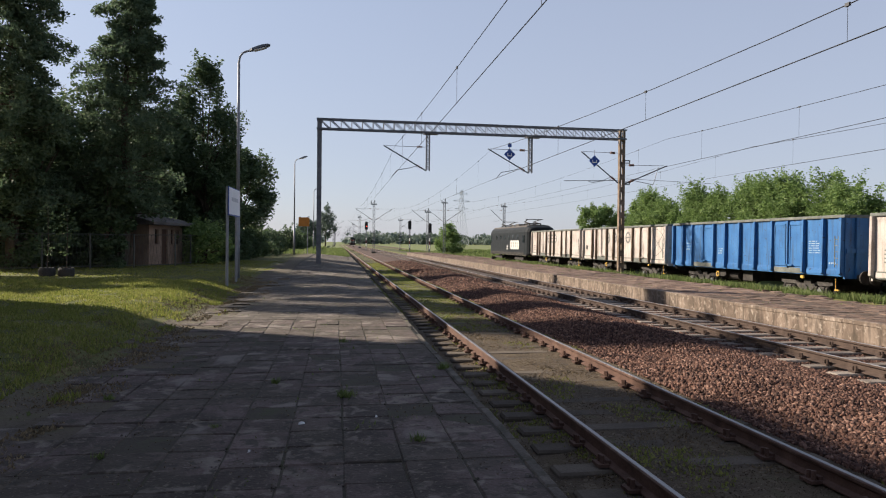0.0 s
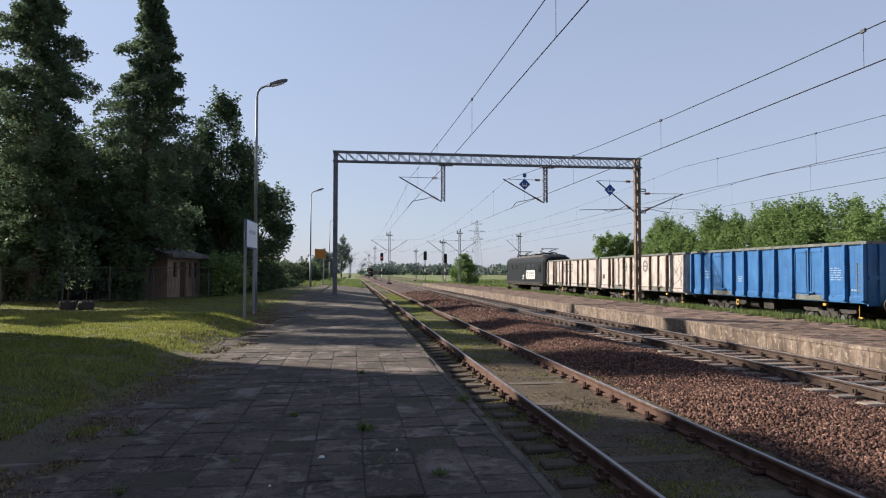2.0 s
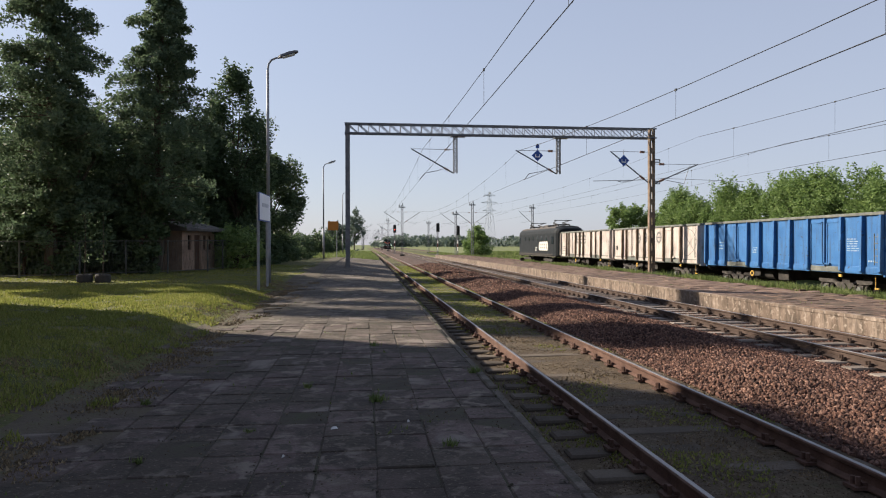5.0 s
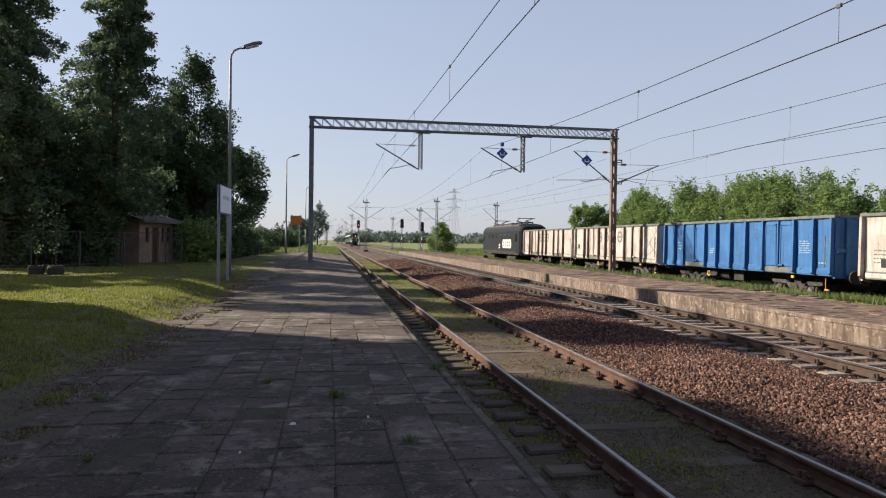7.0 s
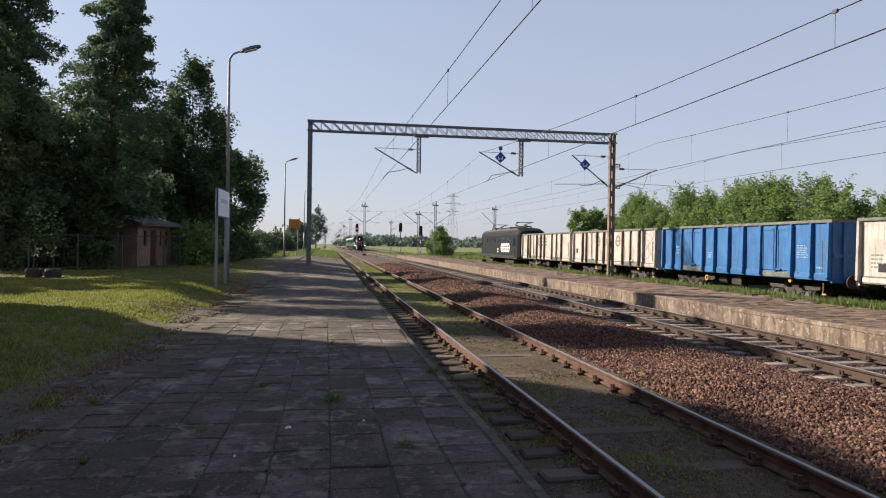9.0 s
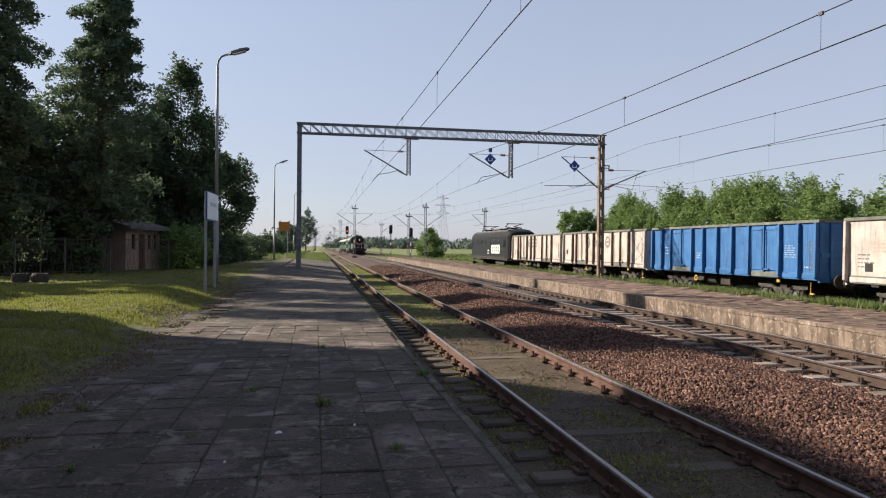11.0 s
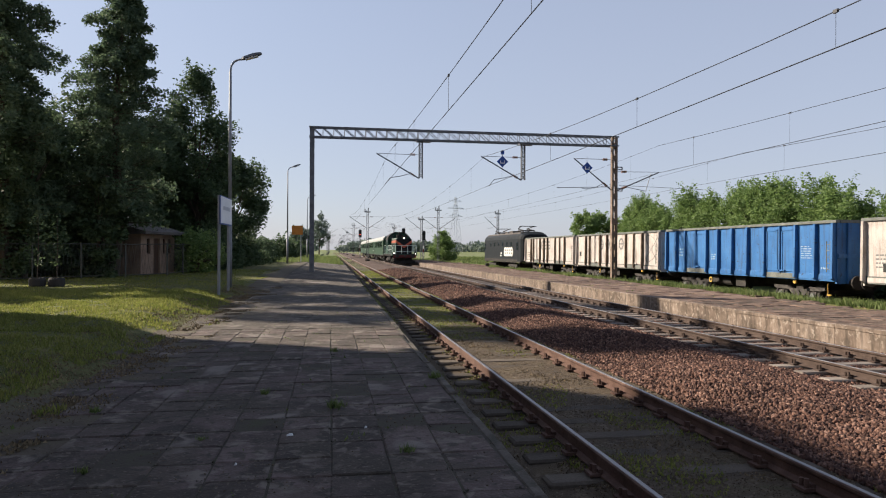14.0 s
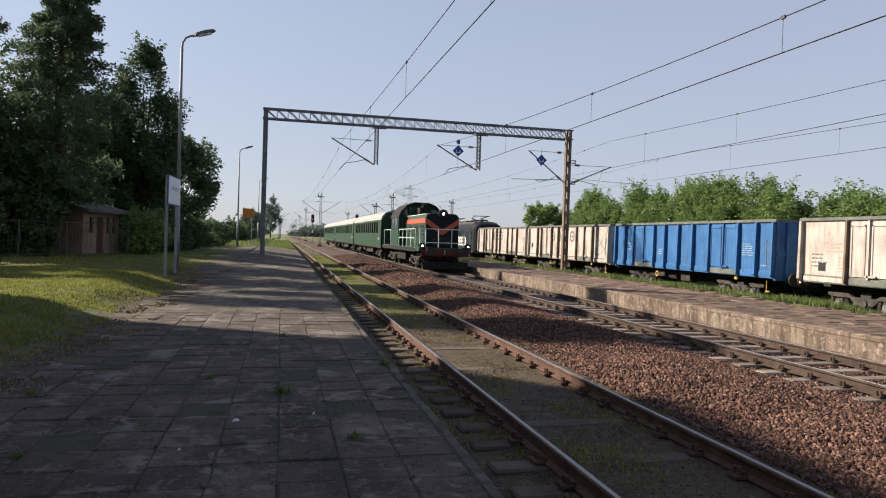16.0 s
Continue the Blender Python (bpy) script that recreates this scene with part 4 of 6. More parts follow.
def catenary(x, z_contact, sup_z, spans, name, label, seed, slack=0.42):
    """Contact wire, sagging carrier wire and droppers over one track."""
    c = thing(name, label, "overhead wire", "overhead lines")
    r = random.Random(seed)
    carrier, contact, drops = Geo(), Geo(), Geo()
    for (ya, yb) in spans:
        n = 14
        pts = []
        for i in range(n + 1):
            u = i / n
            sag = 4 * u * (1 - u) * (sup_z - z_contact) * slack
            pts.append(Vector((x, ya + (yb - ya) * u, sup_z - sag)))
        far = ya >= GANTRY_Y
        carrier.path(pts, 0.007 if far else 0.011, 4)
        contact.path([Vector((x, p.y, z_contact - 0.05 * math.sin(math.pi * i / n))) for i, p in enumerate(pts)], 0.008 if far else 0.012, 4)
        k = 9
        for i in range(k):
            if ya > 100:
                break
            u = (i + 0.5) / k
            y = ya + (yb - ya) * u
            j = min(n - 1, int(u * n))
            z = pts[j].lerp(pts[j + 1], u * n - j).z
            drops.tube((x, y, z), (x, y, z_contact - 0.05 * math.sin(math.pi * u)), 0.003 if far else 0.005, 4, caps=False)
            drops.box(x - 0.02, x + 0.02, y - 0.05, y + 0.05, z - 0.03, z + 0.03)
    part("carrier_wire", carrier, M_WIRE, c)
    part("contact_wire", contact, M_WIRE, c)
    part("dropper", drops, M_WIRE, c)["kind"] = "stuff"
    return c


def signal(x, y, h, red, label):
    s = thing("railway_signal", label, "signal", "signals", pose(x, y, ground(x, y) - 0.05))
    post = Geo().tube((0, 0, 0), (0, 0, h), 0.07, 8)
    part("post", post, M_STEEL, s)
    for za, zb in ((0.9, 1.5), (2.1, 2.6)):
        part("band", Geo().tube((0, 0, za), (0, 0, zb), 0.078, 8), M_MARK, s, "white band")
    part("band", Geo().tube((0, 0, 1.5), (0, 0, 2.1), 0.079, 8), M_REDBEAM, s, "red band")
    head = part("signal_head", Geo().prism([(-0.28, h - 1.5), (0.28, h - 1.5), (0.28, h - 0.2), (0.18, h), (-0.18, h), (-0.28, h - 0.2)], -0.3, -0.1), M_SIGNALBLACK, s, "black signal head")
    for k in range(4):
        z = h - 0.3 - 0.32 * k
        lit = red and k == 2
        part("lens", Geo().tube((0, -0.31, z), (0, -0.33, z), 0.1, 10), M_REDLIGHT if lit else M_SIGNALBLACK, head, "lit red lens" if lit else "")
        part("visor", Geo().prism([(-0.13, z), (-0.09, z + 0.1), (0, z + 0.14), (0.09, z + 0.1), (0.13, z), (0.11, z), (0.08, z + 0.09), (0, z + 0.12), (-0.08, z + 0.09), (-0.11, z)], -0.5, -0.3), M_SIGNALBLACK, head)
    part("ladder", Geo().box(-0.2, -0.17, 0.25, 0.28, 0, h - 0.3).box(0.17, 0.2, 0.25, 0.28, 0, h - 0.3), M_STEEL, s)
    return s


def pylon(x, y, h):
    p = thing("power_pylon", "distant grey lattice power pylon", "pylon", m=pose(x, y, -0.4, 0, 0, 20))
    g = Geo()
    w = lambda z: 3.2 * (1 - z / h) ** 1.1 + 0.5
    levels = [h * k / 9 for k in range(10)]
    for a, b in zip(levels, levels[1:]):
        ca = [(sx * w(a), sy * w(a), a) for sx, sy in ((-1, -1), (1, -1), (1, 1), (-1, 1))]
        cb = [(sx * w(b), sy * w(b), b) for sx, sy in ((-1, -1), (1, -1), (1, 1), (-1, 1))]
        for k in range(4):
            m = (k + 1) % 4
            g.tube(ca[k], cb[k], 0.09, 4, caps=False)
            g.tube(ca[k], cb[m], 0.045, 4, caps=False)
            g.tube(ca[m], cb[k], 0.045, 4, caps=False)
    part("tower", g, M_PYLON, p)
    for z, L in ((h * 0.66, 5.2), (h * 0.8, 6.4), (h * 0.93, 4.4)):
        part("cross_arm", Geo().tube((-L, 0, z), (L, 0, z), 0.14, 4).tube((-L, 0, z), (0, 0, z + 1.4), 0.08, 4).tube((L, 0, z), (0, 0, z + 1.4), 0.08, 4), M_PYLON, p)


# ---- wagons and engines ----
def wheelset(parent, y, r=0.46, half=0.753):
    g = Geo()
    for s in (-1, 1):
        g.tube((s * (half - 0.06), y, r), (s * (half + 0.07), y, r), r, 24).tube((s * (half - 0.09), y, r), (s * (half - 0.06), y, r), r + 0.03, 24)
        g.tube((s * (half + 0.07), y, r), (s * (half + 0.17), y, r), 0.13, 12)
    g.tube((-half, y, r), (half, y, r), 0.08, 8)
    return part("wheelset", g, M_WHEEL, parent)


def bogie(thing_, y, name="bogie"):
    """Welded two-axle bogie: dipped side frames, sprung axle boxes, brake beam."""
    fr = Geo()
    fr.box(-1.0, 1.0, y - 0.2, y + 0.2, 0.5, 0.86)
    b = part(name, fr, M_UNDER, thing_, "grimy bogie frame")
    for d in (-1.38, 1.38):
        part("end_beam", Geo().box(-0.95, 0.95, y + d - 0.04, y + d + 0.04, 0.56, 0.7), M_UNDER, b)
    for s in (-1, 1):
        x = s * 1.02
        prof = [(y - 1.42, 0.80), (y - 0.62, 0.80), (y - 0.42, 0.70), (y + 0.42, 0.70), (y + 0.62, 0.80), (y + 1.42, 0.80), (y + 1.42, 0.70), (y + 1.2, 0.66),
                (y + 0.56, 0.66), (y + 0.34, 0.46), (y - 0.34, 0.46), (y - 0.56, 0.66), (y - 1.2, 0.66), (y - 1.42, 0.70)]
        part("side_frame", Geo().prism(prof, x - 0.05, x + 0.05, axis="x"), M_BOGIE, b)
        part("pivot_ring", Geo().tube((x + s * 0.05, y, 0.53), (x + s * 0.09, y, 0.53), 0.13, 14), M_BOGIE, b)
        part("brake_link", Geo().path([(x + s * 0.08, y - 0.5, 0.34), (x + s * 0.08, y, 0.26), (x + s * 0.08, y + 0.5, 0.34)], 0.03, 6), M_BOGIE, b)
        for d in (-0.9, 0.9):
            ax = Geo().block(x - 0.12, x + 0.12, y + d - 0.15, y + d + 0.15, 0.32, 0.62, 0.03)
            ax.box(x - 0.1, x + 0.1, y + d - 0.38, y + d + 0.38, 0.34, 0.39)
            part("axle_box", ax, M_BOGIE, b)
            part("axle_cap", Geo().tube((x + s * 0.12, y + d, 0.46), (x + s * 0.18, y + d, 0.46), 0.115, 12), M_TOPRAIL, b, "worn grey axle cap")
            for e in (-0.28, 0.28):
                sp = Geo()
                for k in range(4):
                    z = 0.39 + 0.055 * k
                    sp.tube((x + s * 0.05, y + d + e, z), (x + s * 0.05, y + d + e, z + 0.035), 0.085, 9)
                sp.tube((x + s * 0.05, y + d + e, 0.39), (x + s * 0.05, y + d + e, 0.62), 0.055, 8)
                part("spring", sp, M_BOGIE, b)
    for d in (-0.9, 0.9):
        wheelset(b, y + d)
    return b


def buffers(parent, y, s):
    g = Geo()
    for x in (-0.88, 0.88):
        part("buffer", Geo().tube((x, y, 1.05), (x, y + s * 0.38, 1.05), 0.11, 12).tube((x, y + s * 0.38, 1.05), (x, y + s * 0.43, 1.05), 0.24, 16), M_UNDER, parent)
    g.box(-0.08, 0.08, min(y, y + s * 0.35), max(y, y + s * 0.35), 0.9, 1.1)
    return part("coupling", g, M_UNDER, parent)


def open_wagon(yc, L, paint, label, posts, doors, marks):
    """Open high-sided wagon; posts and doors are metres from its near end."""
    w = thing("freight_wagon", label, "wagon", "freight wagons on the siding", pose(TRACK3, yc, RAIL3))
    h = L / 2
    z0, z1, hw = 1.2, 3.14, 1.36
    part("floor", Geo().box(-hw, hw, -h + 0.05, h - 0.05, 1.05, 1.25), M_UNDER, w)
    part("sill", Geo().box(-hw - 0.05, -hw + 0.05, -h, h, 1.07, 1.33).box(hw - 0.05, hw + 0.05, -h, h, 1.07, 1.33), paint if paint is M_BLUE else M_TOPRAIL, w, "side sill", bevel=0.01)
    for s in (-1, 1):
        part("side_wall", Geo().box(s * hw - 0.025, s * hw + 0.025, -h + 0.06, h - 0.06, z0, z1), paint, w)
        e = Geo().box(-hw - 0.03, hw + 0.03, s * h - 0.04, s * h + 0.04, 1.0, z1)
        for x in (-0.95, -0.32, 0.32, 0.95):
            part("end_post", Geo().box(x - 0.06, x + 0.06, s * h + (0.04 if s > 0 else -0.13), s * h + (0.13 if s > 0 else -0.04), 1.0, z1), paint, w)
        part("end_rib", Geo().box(-hw, hw, s * h + (0.04 if s > 0 else -0.10), s * h + (0.10 if s > 0 else -0.04), 1.9, 2.05), paint, w)
        part("end_wall", e, paint, w)
        part("top_rail", Geo().box(s * hw - 0.09, s * hw + 0.09, -h - 0.06, h + 0.06, z1, z1 + 0.11), M_TOPRAIL, w, "weathered grey top rail", bevel=0.015)
        part("end_rail", Geo().box(-hw + 0.09, hw - 0.09, s * h - 0.08, s * h + 0.08, z1, z1 + 0.11), M_TOPRAIL, w)
        for p in posts:
            y = -h + p
            prof = [(s * (hw + 0.026), z0 - 0.13), (s * (hw + 0.19), z0 - 0.03), (s * (hw + 0.16), z1), (s * (hw + 0.026), z1)]
            rusty = paint is not M_BLUE and 0.2 < p < L - 0.2
            wide = 0.04 if rusty else 0.055
            part("side_post", Geo().prism(prof, y - wide, y + wide), M_POSTRUST if rusty else paint, w, "grimy rust-brown side post" if rusty else "", bevel=0.008)
        for a, b in doors:
            m = (a + b) / 2
            for c, d in ((a, m), (m, b)):
                dr = Geo().box(s * (hw + 0.045) - 0.018, s * (hw + 0.045) + 0.018, -h + c + 0.1, -h + d - 0.04, z0 + 0.16, z1 - 0.07)
                for yy0, yy1, zz0, zz1 in ((c + 0.14, c + 0.19, z0 + 0.2, z1 - 0.15), (d - 0.13, d - 0.08, z0 + 0.2, z1 - 0.15), (c + 0.14, d - 0.08, z1 - 0.2, z1 - 0.15)):
                    xa, xb = sorted((s * (hw + 0.06), s * (hw + 0.085)))
                    dr.box(xa, xb, -h + yy0, -h + yy1, zz0, zz1)
                door = part("door", dr, paint, w)
            xa, xb = sorted((s * (hw + 0.05), s * (hw + 0.13)))
            part("door_bar", Geo().box(xa, xb, -h + m - 0.035, -h + m + 0.035, z0 + 0.1, z1 - 0.02).box(xa, xb, -h + m - 0.3, -h + m + 0.1, z0 + 0.16, z0 + 0.22), paint, w)
        buffers(w, s * h, s)
    for a, b in zip(posts, posts[1:]):
        if b - a > 0.5:
            part("lower_panel", Geo().box(-hw - 0.062, -hw - 0.051, -h + a + 0.12, -h + b - 0.12, 1.12, 1.28), paint, w, bevel=0.004)
    for a, b in doors:
        part("door_step", Geo().box(-hw - 0.075, -hw - 0.063, -h + a + 0.05, -h + b - 0.05, 1.1, 1.3), M_TOPRAIL, w)
    g = Geo().tube((-hw - 0.16, -h + 0.12, 1.4), (-hw - 0.16, -h + 0.12, 2.5), 0.018, 6).tube((-hw - 0.16, -h + 0.3, 1.4), (-hw - 0.16, -h + 0.3, 2.5), 0.018, 6)
    for k in range(5):
        g.tube((-hw - 0.16, -h + 0.12, 1.5 + k * 0.22), (-hw - 0.16, -h + 0.3, 1.5 + k * 0.22), 0.014, 5)
    part("ladder", g, M_TOPRAIL, w, "grey end ladder")
    part("hook", Geo().box(-hw - 0.13, -hw - 0.06, -h + 1.95, -h + 2.1, 0.92, 1.02), M_YELLOW, w, "yellow lifting hook")
    part("end_step", Geo().box(-hw - 0.12, -hw - 0.06, -h + 0.15, -h + 0.33, 0.56, 0.61).tube((-hw - 0.1, -h + 0.3, 0.6), (-hw - 0.1, -h + 0.3, 1.0), 0.012, 6), M_YELLOW, w, "yellow end step")
    und = Geo().box(-0.25, 0.25, -h + 0.2, h - 0.2, 0.72, 1.0).box(-1.1, 1.1, -0.35, 0.35, 0.6, 1.0)
    und.tube((-0.8, 0.9, 0.78), (-0.8, 2.0, 0.78), 0.2, 12)
    und.box(-1.15, -0.9, h - 4.4, h - 3.9, 0.7, 0.98)
    part("underframe", und, M_UNDER, w)
    part("brake_wheel", Geo().ring((-hw - 0.06, h - 4.2, 0.82), 0.13, 0.05, 0.03), M_YELLOW, w, "yellow brake handwheel")
    bogie(w, -h + 2.35)
    bogie(w, h - 2.35)
    for mk in marks:
        mk(w, -h, -hw - 0.027)
    return w


def text_bars(y0, z0, rows, width, mt, hgt=0.07, gap=0.1, seed=1, lab="stencilled lettering"):
    def put(w, h0, x):
        r = random.Random(seed)
        g = Geo()
        for k in range(rows):
            y, z = 0.0, z0 - k * (hgt + gap)
            end = width * r.uniform(0.6, 1.0)
            while y < end:
                b = r.uniform(0.06, 0.2)
                g.box(x - 0.004, x, h0 + y0 + width - y - b, h0 + y0 + width - y, z, z + hgt)
                y += b + r.uniform(0.03, 0.07)
        part("lettering", g, mt, w, lab)
    return put


def ring_logo(y0, z, r, n, step, mt):
    def put(w, h0, x):
        g = Geo()
        for k in range(n):
            g.ring((x, h0 + y0 + k * step, z), r, r * 0.34, 0.006)
            if k < n:
                g.box(x - 0.006, x, h0 + y0 + k * step - r * 0.7, h0 + y0 + k * step + r * 0.7, z - r * 0.12, z + r * 0.12)
        part("emblem", g, mt, w, "row of plain ring shapes")
    return put


def patch(y0, y1, z0, z1, mt, name="panel", lab=""):
    def put(w, h0, x):
        part(name, Geo().box(x - 0.01, x, h0 + y0, h0 + y1, z0, z1), mt, w, lab)
    return put


def scrawl(y0, z0, width, height, mt, seed):
    def put(w, h0, x):
        r = random.Random(seed)
        g = Geo()
        p = Vector((x - 0.005, h0 + y0, z0))
        pts = [Vector((x - 0.005, h0 + y0 + width * (0.5 + 0.5 * math.sin(k * 1.9 + seed)), z0 + height * (0.5 + 0.5 * math.cos(k * 1.3)))) for k in np.arange(0, 7, 0.22)]
        for a, b in zip(pts, pts[1:]):
            d = (b - a)
            n = Vector((0, -d.z, d.y)).normalized() * 0.014
            o = Vector((-0.004, 0, 0))
            g.add([a - n, b - n, b + n, a + n, a - n + o, b - n + o, b + n + o, a + n + o], [(4, 5, 6, 7), (0, 1, 5, 4), (1, 2, 6, 5), (2, 3, 7, 6), (3, 0, 4, 7)])
        part("paint_scrawl", g, mt, w, "spray-painted lines")
    return put


def build_wagons():
    std = [0.06, 0.95, 2.0, 3.85, 5.0, 6.1, 7.2, 8.15, 10.05, 10.95, 11.94]
    std_doors = [(2.0, 3.85), (8.15, 10.05)]
    open_wagon(27.05, 12.0, M_BLUE, "bright blue open freight wagon with ribbed sides", std, std_doors,
               [text_bars(1.2, 2.3, 6, 0.6, M_MARKPALE, 0.035, 0.05, 3, "small white stencilled lettering"), text_bars(0.25, 1.5, 1, 0.5, M_MARKPALE, 0.06, 0.1, 4), text_bars(7.45, 1.95, 3, 0.4, M_MARKPALE, 0.05, 0.05, 5),
                text_bars(10.35, 2.2, 3, 0.4, M_MARKPALE, 0.05, 0.1, 6)])
    std = [0.06, 2.05, 3.1, 4.2, 6.1, 7.0, 8.1, 9.9, 10.6, 12.3]
    open_wagon(39.95, 12.36, M_WHITE, "dirty white open freight wagon with rust streaks", std, [(2.1, 4.1), (8.2, 9.8)],
               [ring_logo(5.0, 2.55, 0.36, 4, 1.02, M_MARKGREY), scrawl(0.4, 1.5, 1.3, 1.5, M_MARKGREY, 4), patch(11.6, 11.9, 1.75, 2.05, M_SIGNALBLACK)])
    open_wagon(52.8, 12.3, M_WHITE, "dirty white open freight wagon with grey ring emblem", std, [(2.1, 4.1), (8.2, 9.8)],
               [ring_logo(5.9, 2.55, 0.36, 4, 0.85, M_MARKGREY), text_bars(10.9, 1.9, 3, 0.9, M_MARKGREY, 0.06, 0.1, 8)])
    open_wagon(13.75, 12.1, M_WHITE, "off-white open freight wagon with faded red lettering", [0.06, 1.6, 3.6, 6.0, 6.5, 8.5, 10.1, 12.04], [(1.65, 3.55), (8.5, 10.05)],
               [text_bars(11.0, 2.0, 4, 0.6, M_MARKGREY, 0.05, 0.08, 9), text_bars(10.25, 2.35, 3, 0.75, M_MARKRED, 0.06, 0.06, 10, "faded red lettering"), patch(11.0, 11.3, 1.48, 1.75, M_SIGNALBLACK),
                text_bars(10.2, 1.9, 5, 0.3, M_MARKRED, 0.05, 0.06, 11)])


def electric_engine():
    """Dark electric locomotive at the head of the standing wagons."""
    L = 15.3
    e = thing("electric_locomotive", "black electric locomotive with white ring emblem", "locomotive", m=pose(TRACK3, 68.35, RAIL3))
    h = L / 2
    hw = 1.46
    g = Geo()
    # body in stations along y: rounded ends
    st = [(-h, 0.80, 0.0), (-h + 0.25, 0.93, 0.12), (-h + 0.9, 1.0, 0.2), (h - 0.9, 1.0, 0.2), (h - 0.25, 0.93, 0.12), (h, 0.80, 0.0)]
    prof = [(-1, 1.08), (-1, 3.2), (-0.96, 3.5), (-0.82, 3.7), (-0.45, 3.82), (0.45, 3.82), (0.82, 3.7), (0.96, 3.5), (1, 3.2), (1, 1.08)]
    vs = [(p * hw * k, y, z if z < 3.3 else z - 0.2 + d) for y, k, d in st for p, z in prof]
    n = len(prof)
    fs = [(i * n + k, i * n + (k + 1) % n, (i + 1) * n + (k + 1) % n, (i + 1) * n + k) for i in range(len(st) - 1) for k in range(n)]
    fs += [tuple(range(n)), tuple(range((len(st) - 1) * n, len(st) * n))]
    part("body", g.add(vs, fs), M_BLACKLOCO, e, bevel=0.03)
    part("roof", Geo().prism([(-1.25, 3.62), (-1.1, 3.82), (-0.5, 3.92), (0.5, 3.92), (1.1, 3.82), (1.25, 3.62)], -h + 1.0, h - 1.0), M_LOCOROOF, e, "dusty brown roof", bevel=0.03)
    part("lower_band", Geo().box(-hw - 0.006, -hw, -h + 1.0, h - 1.0, 1.1, 1.24), M_UNDER, e, "grey lower edge")
    part("skirt", Geo().box(-hw * 0.96, hw * 0.96, -h + 0.2, h - 0.2, 0.95, 1.08), M_UNDER, e)
    for yy in (-4.6, 4.6):
        p = Geo().box(-0.6, 0.6, yy - 0.9, yy - 0.8, 4.01, 4.09).box(-0.6, 0.6, yy + 0.8, yy + 0.9, 4.01, 4.09)
        for x in (-0.55, 0.55):
            p.tube((x, yy - 0.85, 4.06), (x * 0.8, yy + 1.25, 4.26), 0.05, 6).tube((x * 0.8, yy + 1.25, 4.26), (x * 1.2, yy - 0.6, 4.46), 0.04, 6)
            p.tube((x, yy - 0.85, 4.06), (x, yy + 0.85, 4.06), 0.04, 6)
            for d in (-0.85, 0.85):
                p.tube((x, yy + d, 3.86), (x, yy + d, 4.06), 0.06, 8)
        p.box(-0.85, 0.85, yy - 0.68, yy - 0.5, 4.44, 4.50)
        part("pantograph", p, M_SOOT, e, "folded pantograph")
    part("roof_gear", Geo().tube((0.2, -3.2, 4.06), (0.2, 3.2, 4.06), 0.03, 6).box(-0.4, 0.5, -1.2, 0.2, 3.88, 4.11).box(-0.3, 0.3, 1.2, 2.2, 3.88, 4.06), M_LOCOROOF, e)
    for k in range(6):
        y = -4.8 + k * 1.7
        part("side_window", Geo().box(-hw - 0.012, -hw + 0.02, y, y + 0.62, 2.55, 2.95), M_GLASS, e)
    for y in (-h + 0.75, h - 1.35):
        part("cab_window", Geo().box(-hw - 0.012, -hw + 0.02, y, y + 0.6, 2.2, 2.9), M_GLASS, e)
    for x in (-0.65, 0.65):
        part("windscreen", Geo().box(x - 0.48, x + 0.48, -h - 0.015, -h + 0.03, 2.25, 2.95), M_GLASS, e)
    gg = Geo()
    for k in range(4):
        gg.ring((-hw - 0.002, -4.6 + 0.8 * k, 1.98), 0.46, 0.17, 0.008)
        gg.box(-hw - 0.01, -hw - 0.002, -4.6 + 0.8 * k - 0.28, -4.6 + 0.8 * k + 0.28, 1.92, 2.04)
    part("emblem", gg, M_MARK, e, "row of white ring shapes")
    part("plate", Geo().box(-hw - 0.008, -hw - 0.001, -0.7, -0.3, 1.5, 1.62).box(-hw - 0.008, -hw - 0.001, -0.75, -0.35, 1.75, 1.9), M_MARK, e, "small white lettering bar")
    for yy in (-4.2, 4.2):
        bogie(e, yy)
        part("spring_gear", Geo().box(-1.22, -1.08, yy - 1.6, yy + 1.6, 0.55, 0.75).box(-1.2, -1.1, yy - 0.3, yy + 0.3, 0.35, 0.6), M_UNDER, e)
    buffers(e, -h, -1)
    buffers(e, h, 1)
    part("snow_plough", Geo().box(-1.2, 1.2, h - 0.1, h + 0.15, 0.15, 0.6), M_UNDER, e)


